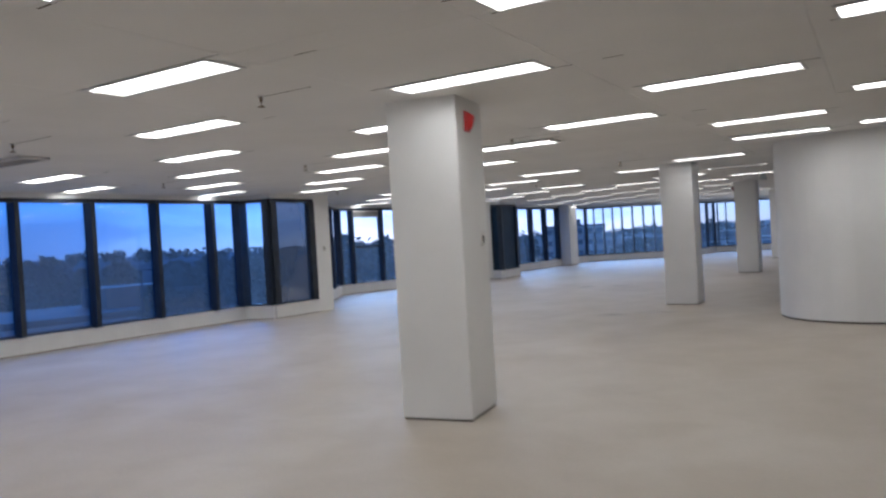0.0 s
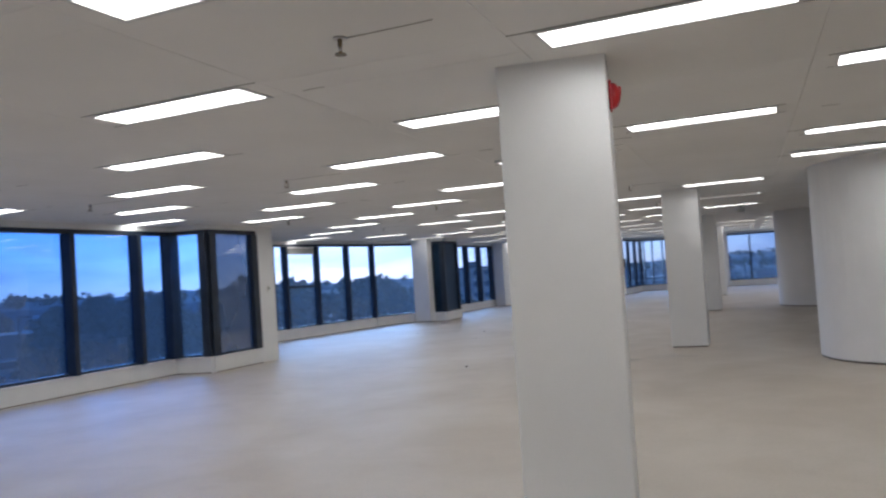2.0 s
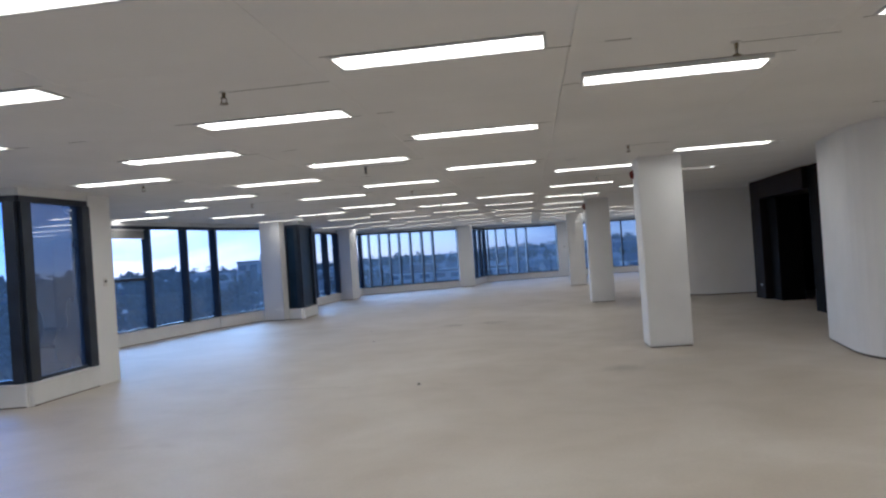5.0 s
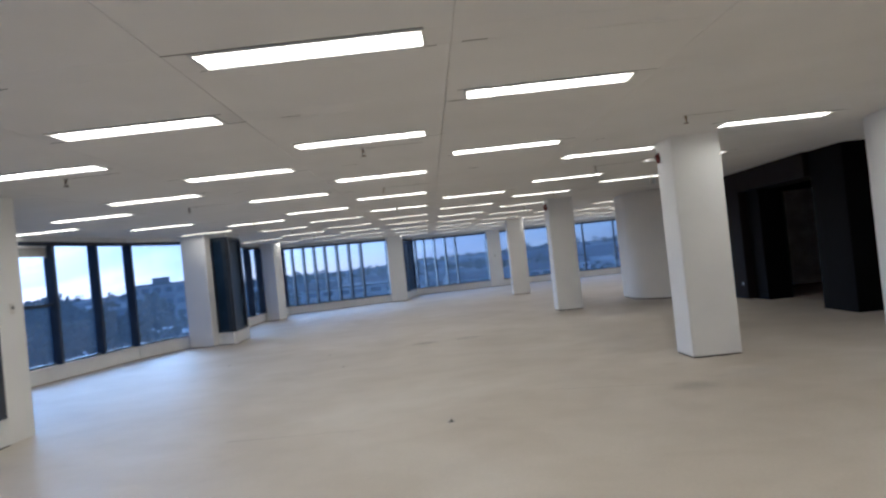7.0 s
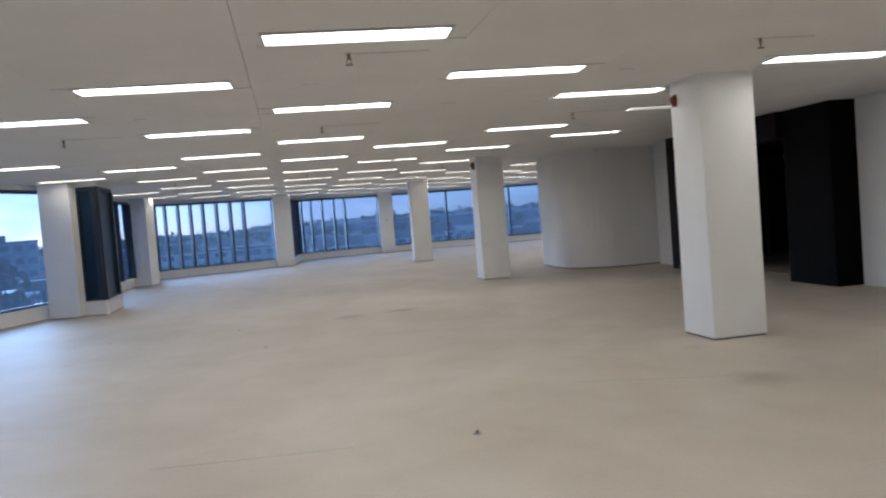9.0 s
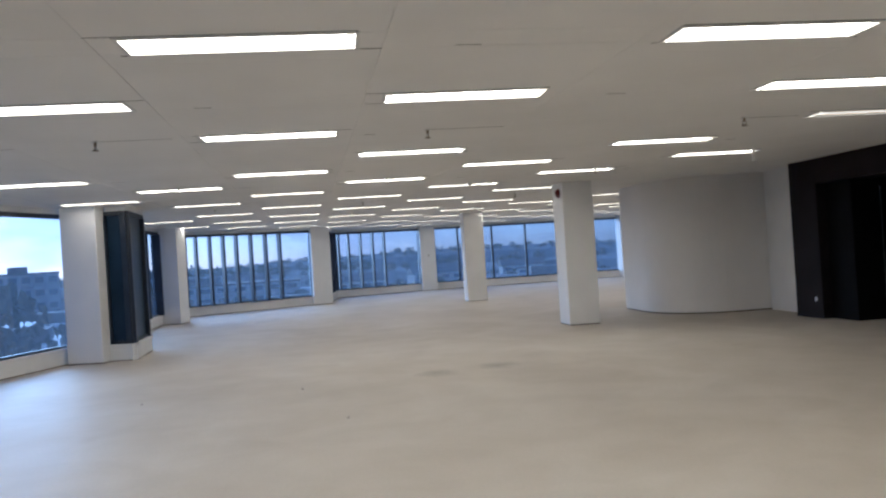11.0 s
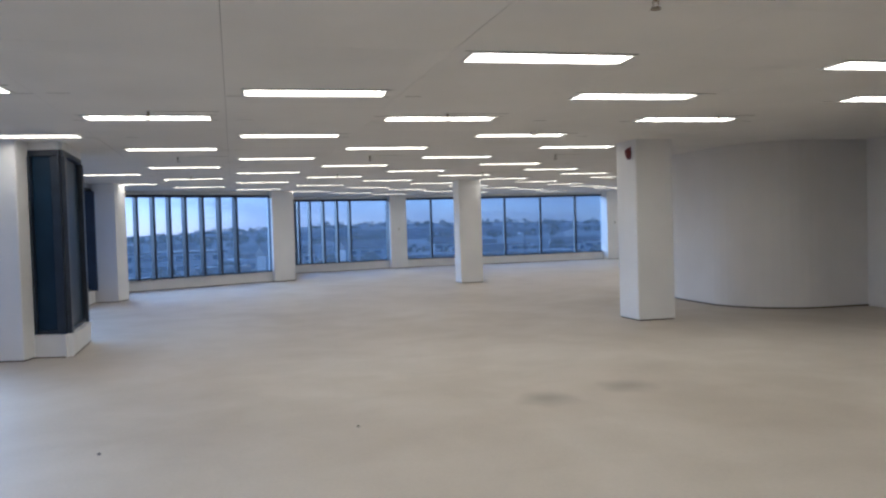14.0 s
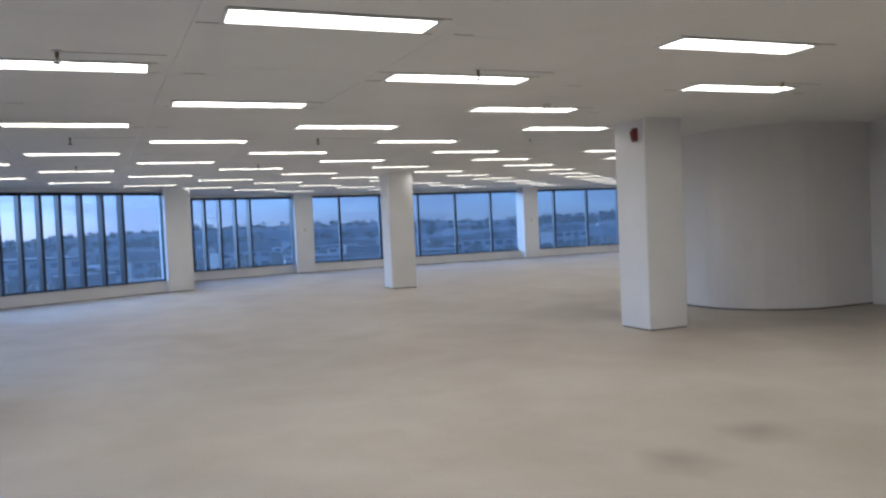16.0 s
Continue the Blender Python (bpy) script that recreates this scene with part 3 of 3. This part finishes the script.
for x, y in [q[:2] for q in LIGHTS] + DROPPED:
    for s in (-1, 1):
        w = jr.uniform(0.003, 0.006)
        yy = y + s * 0.179
        box(jb, x - 0.62 - jr.choice((0.0, 0.05, 0.14)), yy - w, H - 0.0015, x + 0.62 + jr.choice((0.0, 0.06, 0.14)), yy + w, H + 0.002)
    if jr.random() < 0.4:
        xx = x + jr.uniform(0.9, 1.3)
        box(jb, xx - jr.uniform(0.05, 0.12), y + 0.155, H - 0.0015, xx + 0.06, y + 0.163, H + 0.002)
for x, y in spots:
    box(jb, x - 0.03, y + 0.020, H - 0.0015, x + jr.uniform(0.45, 0.75), y + 0.028, H + 0.002)
thing("ceiling_joints", jb, SEAL, "dark open joints between the ceiling tiles", "ceiling", "structure")

# one troffer is dead and hangs a little loose
ap = tagged(new("ceiling_light"), "unlit recessed troffer with a grey lens, hanging loose", "ceiling light", "ceiling troffers")
ap.matrix_basis = pose(-9.19, -0.2, H - 0.012, 0.8, 0.6, 0)
part("lens", box(bmesh.new(), -0.606, -0.15, -0.016, 0.606, 0.15, -0.006, None, 0.003), SOIL, ap, "dead grey acrylic lens")
dead = bmesh.new()
for q in ((-0.628, -0.172, 0.628, -0.150), (-0.628, 0.150, 0.628, 0.172), (-0.628, -0.150, -0.606, 0.150), (0.606, -0.150, 0.628, 0.150)):
    box(dead, q[0], q[1], -0.022, q[2], q[3], 0.008, None, 0.002)
part("frame", dead, ALU, ap, "white pressed steel frame")


# ---- fixtures on the columns ----
def wall_alarm(x, y, z, turn, label, red, size=1.0):
    """A fire bell and strobe: red back plate, domed horn, clear strobe."""
    m = pose(x, y, z, 0, 0, turn) @ Matrix.Scale(size, 4)
    a = tagged(new("fire_alarm"), label, "fire alarm", "fire alarms")
    a.matrix_basis = m
    part("back_plate", box(bmesh.new(), -0.058, -0.018, -0.088, 0.058, 0, 0.088, None, 0.008), red, a)
    dome = bmesh.new()
    bmesh.ops.create_uvsphere(dome, u_segments=24, v_segments=12, radius=1, matrix=pose(0, -0.018, 0) @ Matrix.Diagonal((0.052, 0.05, 0.080, 1)))
    horn = part("horn", dome, red, a, "", True)
    part("strobe", box(bmesh.new(), -0.018, -0.072, 0.0, 0.018, -0.052, 0.05, None, 0.005), red, horn, "red strobe lens")
    return a


wall_alarm(-3.497, 0.62, 2.50, 100, "red fire alarm horn high on a white column", RED)
wall_alarm(-4.615, 10.20, 2.50, -87, "small dark red fire alarm horn high on a white column", MAROON, 0.75)
wall_alarm(-5.145, 19.05, 2.50, -88, "dark red fire alarm horn high on a white column", MAROON)
sw = tagged(new("light_switch"), "small dark switch on a white column", "light switch")
sw.matrix_basis = pose(-3.538, 0.86, 1.50, 0, 0, 100)
part("plate", box(bmesh.new(), -0.036, -0.008, -0.058, 0.036, 0, 0.058, None, 0.003), PLATE, sw)
part("rocker", box(bmesh.new(), -0.016, -0.018, -0.03, 0.016, -0.007, 0.03, None, 0.003), DARKPL, sw)
th = tagged(new("wall_plate"), "small off-white control plate on the white pier", "wall plate")
th.matrix_basis = pose(-12.25, 8.72, 1.45, 0, 0, 90)
part("plate", box(bmesh.new(), -0.04, -0.012, -0.06, 0.04, 0, 0.06, None, 0.003), PLATE, th)
part("dial", cyl(bmesh.new(), 0.018, 0.015, 0, 0.014, seg=16, m=pose(0, -0.010, 0.01, 90)), DARKPL, th)
for x, y, t in ((-5.86, 36.695, 2), (2.82, 36.795, 2)):
    copy_thing(th, pose(x, y, 1.45, 0, 0, t))
copy_thing(th, pose(-1.337, 17.07, 0.33, 0, 0, -90) @ Matrix.Scale(0.6, 4))
ex = tagged(new("exit_sign"), "small pale exit sign hanging under the ceiling", "exit sign")
ex.matrix_basis = pose(-3.6, 14.75, H, 0, 0, 62)
part("stem", cyl(bmesh.new(), 0.009, 0.009, -0.07, 0.0, seg=10), PLATE, ex)
part("case", box(bmesh.new(), -0.11, -0.022, -0.21, 0.11, 0.022, -0.07, None, 0.008), PLATE, ex)
part("face", box(bmesh.new(), -0.095, -0.027, -0.20, 0.095, -0.0205, -0.085, None, 0.002), SIGN, ex, "pale sign face")
det = tagged(new("smoke_detector"), "small white smoke detector on the ceiling", "smoke detector")
det.matrix_basis = pose(-7.0, 18.0, H)
part("base_ring", cyl(bmesh.new(), 0.055, 0.055, -0.012, 0, seg=24), PLATE, det)
part("dome", cyl(bmesh.new(), 0.032, 0.046, -0.045, -0.011, seg=24), PLATE, det)


# grey blind drawn a little way down behind the divided pane
mb, lb4 = along((-15.245, 12.75), (-14.659, 17.20))
bl = tagged(new("roller_blind"), "grey roller blind drawn down a hand's width", "roller blind")
part("cloth", box(bmesh.new(), 0.62, -0.012, 2.33, 1.78, -0.006, HEAD - 0.03, mb), GREYCLOTH, bl)
part("bottom_bar", box(bmesh.new(), 0.62, -0.018, 2.315, 1.78, 0.0, 2.33, mb, 0.003), ALU, bl)
part("roller", cyl(bmesh.new(), 0.016, 0.016, 0.62, 1.78, seg=12, m=mb @ pose(0, -0.012, HEAD - 0.02, 0, 90, 0)), ALU, bl)


# ---- floor details ----
def blot(name, x, y, rx, ry, turn, material, label, z=0.003, seg=40, rough=0.28):
    """A thin uneven skin on the floor."""
    bm = bmesh.new()
    ph = [random.uniform(0, 6.28) for _ in range(4)]
    ring = []
    for k in range(seg):
        a = 2 * math.pi * k / seg
        r = 1 + rough * (0.5 * math.sin(2 * a + ph[0]) + 0.3 * math.sin(3 * a + ph[1]) + 0.25 * math.sin(5 * a + ph[2]) + 0.15 * math.sin(9 * a + ph[3]))
        ring.append((rx * r * math.cos(a), ry * r * math.sin(a)))
    prism(bm, ring, 0.0005, z)
    ob = thing(name, bm, material, label, "floor stain", "structure")
    ob.matrix_basis = pose(x, y, 0, 0, 0, turn)
    return ob


def soft_stain(name, dark, radius):
    """Screed darkened towards the middle of a spill, fading out."""
    m, nt, b = nodes_of(name, 0.65)
    n = nt.nodes
    co = n.new("ShaderNodeTexCoord")
    gr = n.new("ShaderNodeVectorMath")
    gr.operation = "LENGTH"
    nt.links.new(co.outputs["Object"], gr.inputs[0])
    no = n.new("ShaderNodeTexNoise")
    no.inputs["Scale"].default_value, no.inputs["Detail"].default_value = 3.5, 5
    nt.links.new(co.outputs["Object"], no.inputs["Vector"])
    ad = n.new("ShaderNodeMath")
    ad.operation = "MULTIPLY_ADD"
    ad.inputs[1].default_value = 0.9 * radius
    nt.links.new(no.outputs["Fac"], ad.inputs[0])
    nt.links.new(gr.outputs["Value"], ad.inputs[2])
    mr = n.new("ShaderNodeMapRange")
    mr.inputs["From Min"].default_value, mr.inputs["From Max"].default_value = radius * 0.45, radius * 1.25
    mr.inputs["To Min"].default_value, mr.inputs["To Max"].default_value = 0.11, 0.0
    nt.links.new(ad.outputs[0], mr.inputs["Value"])
    b.inputs["Base Color"].default_value = (*dark, 1)
    tr = n.new("ShaderNodeBsdfTransparent")
    mx = n.new("ShaderNodeMixShader")
    nt.links.new(mr.outputs[0], mx.inputs[0])
    nt.links.new(tr.outputs[0], mx.inputs[1])
    nt.links.new(b.outputs[0], mx.inputs[2])
    nt.links.new(mx.outputs[0], n["Material Output"].inputs[0])
    return m


for x, y, r, c, turn in ((-7.3, 14.78, 0.42, (0.20, 0.18, 0.15), 20), (-5.05, 8.05, 0.40, (0.22, 0.20, 0.17), 0), (-4.35, 8.5, 0.6, (0.74, 0.74, 0.73), 0),
                         (-8.15, 14.55, 0.4, (0.30, 0.28, 0.24), 0)):
    blot("floor_stain", x, y, r * 1.5, r, turn, soft_stain("spill", c, r), "faded spill on the bare screed")
for x, y, k in ((-7.47, 7.46, 1.0), (-9.8, 14.15, 0.5), (-9.26, 12.25, 0.5), (-11.6, 14.0, 0.5)):
    bo = tagged(new("floor_bolt"), "cut-off dark anchor bolt in the floor", "bolt", "floor anchors")
    bo.matrix_basis = pose(x, y, 0, 0, 0, 30)
    part("washer", cyl(bmesh.new(), 0.032 * k, 0.028 * k, 0.0, 0.006, seg=14), SOIL, bo)
    part("stud", cyl(bmesh.new(), 0.011 * k, 0.010 * k, 0.006, 0.006 + 0.016 * k, seg=8), SEAL, bo)


def worn(name, colour, amount):
    """A thin worn film that lets most of the screed show."""
    m, nt, bs = nodes_of(name, 0.6)
    n = nt.nodes
    bs.inputs["Base Color"].default_value = (*colour, 1)
    no = n.new("ShaderNodeTexNoise")
    no.inputs["Scale"].default_value, no.inputs["Detail"].default_value = 7, 5
    mr = n.new("ShaderNodeMapRange")
    mr.inputs["From Min"].default_value, mr.inputs["From Max"].default_value = 0.35, 0.6
    mr.inputs["To Min"].default_value, mr.inputs["To Max"].default_value = 0.0, amount
    nt.links.new(no.outputs["Fac"], mr.inputs["Value"])
    tr = n.new("ShaderNodeBsdfTransparent")
    mx = n.new("ShaderNodeMixShader")
    nt.links.new(mr.outputs[0], mx.inputs[0])
    nt.links.new(tr.outputs[0], mx.inputs[1])
    nt.links.new(bs.outputs[0], mx.inputs[2])
    nt.links.new(mx.outputs[0], n["Material Output"].inputs[0])
    return m


DUSK = worn("dark_scrape", (0.20, 0.18, 0.15), 0.08)
for p, q, w, mat, lab in (((-9.6, 7.52), (-8.3, 7.48), 0.03, DUSK, "faint dark scrape line on the screed"),
                          ((-6.4, 8.6), (-4.9, 8.15), 0.025, DUSK, "faint dark scrape line on the screed")):
    m, l = along(p, q)
    thing("floor_mark", box(bmesh.new(), 0, -w / 2, 0.0008, l, w / 2, 0.0016, m), mat, lab, "floor mark", "structure")


# ---- outside ----
thing("ground", prism(bmesh.new(), [(-1500, -1500), (-1500, 1500), (1500, 1500), (1500, -1500)], GROUND - 1, GROUND), GRASS, "dull winter grass and scrub far below", "ground", "structure")


def strip(name, p, q, w, z, mat, label):
    m, l = along(p, q)
    return thing(name, box(bmesh.new(), 0, -w / 2, GROUND - 0.5, l, w / 2, GROUND + z, m), mat, label, "road", "structure")


strip("road", (-60, -300), (-60, 400), 14, 0.03, ASPHALT, "asphalt road below the building")
strip("road", (-400, 95), (300, 110), 16, 0.05, ASPHALT, "wide asphalt road beyond the car park")
strip("car_park", (-40, 62), (40, 64), 34, 0.07, ASPHALT, "asphalt car park below the windows")


def building(x, y, w, d, h, turn, wall, floors, bays, label, hip=False, top=None):
    """A far block: walls, flat roof with parapet, and window bays on each storey."""
    bld = tagged(new("building"), label, "building")
    bld.matrix_basis = pose(x, y, GROUND, 0, 0, turn)
    part("wall", box(bmesh.new(), -w / 2, -d / 2, 0, w / 2, d / 2, h), wall, bld)
    if hip:
        rb = bmesh.new()
        e = [rb.verts.new(v) for v in ((-w / 2 - .5, -d / 2 - .5, h), (w / 2 + .5, -d / 2 - .5, h), (w / 2 + .5, d / 2 + .5, h), (-w / 2 - .5, d / 2 + .5, h), (-w / 2 - .5, 0, h + d * .3), (w / 2 + .5, 0, h + d * .3))]
        for f in ((0, 1, 5, 4), (2, 3, 4, 5), (0, 4, 3), (1, 2, 5), (3, 2, 1, 0)):
            rb.faces.new([e[k] for k in f])
        part("roof", rb, ROOF, bld)
    else:
        rb = bmesh.new()
        box(rb, -w / 2 - 0.2, -d / 2 - 0.2, h, w / 2 + 0.2, d / 2 + 0.2, h + 0.6)
        part("roof", rb, top or ROOF, bld)
        box_b = bmesh.new()
        box(box_b, -w * 0.15, -d * 0.2, h + 0.6, w * 0.1, d * 0.15, h + 2.6)
        part("plant_room", box_b, ROOF, bld)
    fh = h / floors
    for f in range(floors):
        for k in range(bays):
            cx = -w / 2 + w * (k + 0.5) / bays
            ww = w / bays * 0.32
            for s in (-1, 1):
                wb = bmesh.new()
                y0, y1 = (s * d / 2, s * d / 2 + s * 0.05)
                box(wb, cx - ww, min(y0, y1), f * fh + fh * 0.35, cx + ww, max(y0, y1), f * fh + fh * 0.8)
                part("window", wb, FARGLASS, bld)
    return bld


building(-70, 45, 30, 16, 9, 80, BRICK, 3, 8, "pale low office block beside the road")
building(-95, 130, 38, 16, 7, 40, BRICK, 2, 8, "pale long office block in the distance")
building(-20, 175, 44, 18, 5, 5, BRICK, 1, 9, "white low warehouse across the road")
building(45, 205, 44, 18, 7, -8, BRICK, 2, 9, "pale office block in the distance")
building(22, 128, 22, 10, 4.5, 4, BRICK, 1, 5, "low white building near the car park")
building(-165, 215, 50, 20, 10, 25, CLAD, 3, 12, "brown far block under the ridge")
building(-112, 262, 22, 14, 16.0, 20, BRICK, 4, 6, "blocky grey office building on the skyline")
building(-58, 128, 34, 22, 4.5, 14, BRICK, 1, 8, "low shed with a wide pale roof", False, PALEROOF)
building(-66, 172, 46, 22, 5.0, 22, BRICK, 1, 9, "long low shed with a pale roof", False, PALEROOF)
building(-17, 296, 36, 16, 4.5, 3, BRICK, 1, 8, "long low building with a pale roof", False, PALEROOF)
building(42, 377, 17, 10, 6.5, 6, WHITE, 2, 4, "white house in front of the ridge", True)
building(80, 330, 34, 14, 6, -12, BRICK, 2, 8, "pale low block at the foot of the ridge")
building(125, 300, 26, 12, 7, -20, BRICK, 2, 6, "pale office block at the foot of the ridge")
building(-55, 250, 60, 22, 9, 5, BRICK, 3, 12, "grey low blocks before the ridge")
for k in range(9):
    building(-120 + 38 * k + random.uniform(-8, 8), 300 + random.uniform(-30, 60), random.uniform(14, 24), 10, random.uniform(5, 8), random.uniform(-20, 20), BRICK, 2, 4, "pale distant house with a pitched roof", True)


def tree(x, y, h, r, seed):
    """Tapered trunk, limbs and a ragged crown of many small leaf clumps."""
    rng = random.Random(seed)
    t = tagged(new("tree"), "dark bushy tree in dull foliage", "tree", "trees outside")
    t.matrix_basis = pose(x, y, GROUND, 0, 0, rng.uniform(0, 360))
    tb = cyl(bmesh.new(), h * 0.03, h * 0.012, 0, h * 0.6, seg=8)
    for k in range(5):
        a = rng.uniform(0, 6.28)
        m = Matrix.Translation((0, 0, h * (0.3 + 0.06 * k))) @ Matrix.Rotation(a, 4, "Z") @ Matrix.Rotation(radians(rng.uniform(35, 60)), 4, "Y")
        cyl(tb, h * 0.014, h * 0.004, 0, r * 0.9, seg=6, m=m)
    part("trunk", tb, BARK, t)
    vs, fs = [], []
    for k in range(1500):
        a, u = rng.uniform(0, 6.28), rng.random() ** 0.45
        e = rng.uniform(-0.9, 1.0)
        w = r * u * math.sqrt(max(0.05, 1 - e * e * 0.8)) * (0.75 + 0.35 * math.sin(3 * a + seed))
        c = Vector((w * math.cos(a), w * math.sin(a), h * 0.62 + h * 0.36 * e * (0.8 + 0.2 * math.sin(2 * a + seed))))
        s = rng.uniform(0.16, 0.36) * r / 3.5
        q = Euler([rng.uniform(0, 6.28) for _ in range(3)]).to_matrix()
        i = len(vs)
        vs += [c + q @ Vector(p) * s for p in ((-1, -0.5, 0), (0.2, -0.8, 0.3), (1, 0, -0.1), (0.3, 0.8, 0.3), (-0.7, 0.5, -0.2))]
        fs += [(i, i + 1, i + 2), (i, i + 2, i + 3), (i, i + 3, i + 4)]
    me = bpy.data.meshes.new("crown")
    me.from_pydata([tuple(v) for v in vs], [], fs)
    me.materials.append(LEAF)
    cr = new("crown", me)
    cr.parent = t
    return t


protos = [tree(-48, 34, 14.5, 5.2, 1), tree(-46, 55, 13, 4.8, 2), tree(-30, 88, 13.5, 5.5, 3)]
for x, y, k in ((-37, 41, 0), (-35, 46, 1), (-43, 48, 2), (-33, 38, 1), (-39, 33, 2), (-31, 52, 0)):
    copy_thing(protos[k], pose(x, y, GROUND, 0, 0, 70 * x))
rng = random.Random(7)
for k in range(170):
    a = rng.uniform(radians(60), radians(200))
    d = rng.uniform(50, 290)
    x, y = -8 + d * math.cos(a), 18 + d * math.sin(a)
    if y < -120 or abs(x + 60) < 10 or (-42 < x < 42 and 42 < y < 84) or abs(y - 104) < 10:
        continue
    p = copy_thing(protos[k % 3], pose(x, y, GROUND, 0, 0, rng.uniform(0, 360)))
    s = rng.uniform(0.7, 1.1) if a > radians(118) else rng.uniform(0.35, 0.6)
    p.scale = (s * 1.15, s * 1.15, s)


def skyline(d, h, seed, deg):
    """Height of a ridge over the plain at a bearing."""
    k = deg * 0.68
    return h * (0.55 + 0.45 * noise.noise((k * 0.045, seed, 0))) + h * 0.10 * noise.noise((k * 0.5, seed, 3)) + h * 0.05 * noise.noise((k * 1.7, seed, 5))


def ridge(name, d, h, seed, a0, a1):
    """A wooded skyline: a long mound with an uneven top."""
    bm = bmesh.new()
    n = 320
    rows = []
    for k in range(n + 1):
        g = a0 + (a1 - a0) * k / n
        a, t = radians(g), skyline(d, h, seed, g)
        rows.append([bm.verts.new((dd * math.cos(a), dd * math.sin(a), GROUND + zz)) for dd, zz in ((d, -1), (d + 20, t * 0.7), (d + 60, t), (d + 160, -1))])
    for p, q in zip(rows, rows[1:]):
        for k in range(3):
            bm.faces.new((p[k], q[k], q[k + 1], p[k + 1]))
        bm.faces.new((p[3], q[3], q[0], p[0]))
    bmesh.ops.recalc_face_normals(bm, faces=bm.faces[:])
    return thing(name, bm, HILL, "wooded ridge on the skyline, distance haze in its colour", "hills", "structure")


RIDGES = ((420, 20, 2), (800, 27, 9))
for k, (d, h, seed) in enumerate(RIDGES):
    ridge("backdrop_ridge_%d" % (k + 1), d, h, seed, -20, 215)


def woods():
    """Far trees on the plain and along the ridges: ragged crowns of small leaf clumps."""
    rg = random.Random(23)
    vs, fs = [], []
    for k in range(1500):
        g = rg.uniform(35, 165)
        a = radians(g)
        if k % 3 == 0:
            d, z = rg.uniform(230, 415), 0.0
        else:
            rd, rh, seed = RIDGES[0 if k % 3 == 1 else 1]
            u = rg.random() ** 0.5
            d, z = rd + 20 + 40 * u, skyline(rd, rh, seed, g) * (0.7 + 0.3 * u) - 1.0
        if rg.random() < 0.3 + 0.5 * noise.noise((g * 0.12, d * 0.01, 4)):
            continue
        r, h = rg.uniform(2.0, 4.2) * (d / 500) ** 0.5, rg.uniform(3.0, 6.5)
        c0 = Vector((d * math.cos(a), d * math.sin(a), GROUND + z))
        for _ in range(34):
            b, e = rg.uniform(0, 6.28), rg.random()
            w = r * math.sqrt(rg.random()) * math.sin(math.pi * (0.12 + 0.8 * e))
            c = c0 + Vector((w * math.cos(b), w * math.sin(b), h * (0.15 + 0.85 * e)))
            q = Euler([rg.uniform(0, 6.28) for _ in range(3)]).to_matrix()
            sz = rg.uniform(0.5, 1.1)
            i = len(vs)
            vs += [tuple(c + q @ Vector(p) * sz) for p in ((-1, -0.5, 0), (0.4, -0.8, 0.3), (1, 0.2, -0.1), (-0.3, 0.8, 0.2))]
            fs += [(i, i + 1, i + 2), (i, i + 2, i + 3)]
    me = bpy.data.meshes.new("far_woods")
    me.from_pydata(vs, [], fs)
    me.materials.append(LEAF)
    return tagged(new("far_woods", me), "scattered dark woods on the plain and ridges", "woods", "", "stuff")


woods()


def car(x, y, turn, paint):
    c = tagged(new("car"), "parked car seen from above on asphalt", "car", "parked cars")
    c.matrix_basis = pose(x, y, GROUND + 0.07, 0, 0, turn)
    bb = box(bmesh.new(), -2.1, -0.88, 0.3, 2.1, 0.88, 0.85, None, 0.12)
    part("body", bb, paint, c)
    part("cabin", box(bmesh.new(), -1.2, -0.76, 0.84, 0.9, 0.76, 1.42, None, 0.22), FARGLASS, c)
    for sx in (-1.3, 1.3):
        for sy in (-0.8, 0.8):
            part("wheel", cyl(bmesh.new(), 0.32, 0.32, -0.1, 0.1, seg=14, m=pose(sx, sy, 0.32, 90)), RUBBER, c)
    return c


for k in range(12):
    car(-34 + 5.6 * k + rng.uniform(-0.3, 0.3), 56 if k % 2 else 70, 90 + rng.uniform(-3, 3), CARS[k % 4])


def street_lamp(x, y, turn):
    s = tagged(new("street_lamp"), "tall grey street lamp by the road", "street lamp", "street lamps")
    s.matrix_basis = pose(x, y, GROUND, 0, 0, turn)
    part("pole", cyl(bmesh.new(), 0.12, 0.07, 0, 13.5, seg=10), DARKPL, s)
    part("arm", box(bmesh.new(), -0.04, -0.04, 13.4, 1.8, 0.04, 13.5), DARKPL, s)
    part("head", box(bmesh.new(), 1.5, -0.16, 13.32, 2.2, 0.16, 13.5, None, 0.03), ALU, s)


for k in range(7):
    street_lamp(-51, -20 + 26 * k, 0)
    street_lamp(-60 + 26 * k, 94, 90)
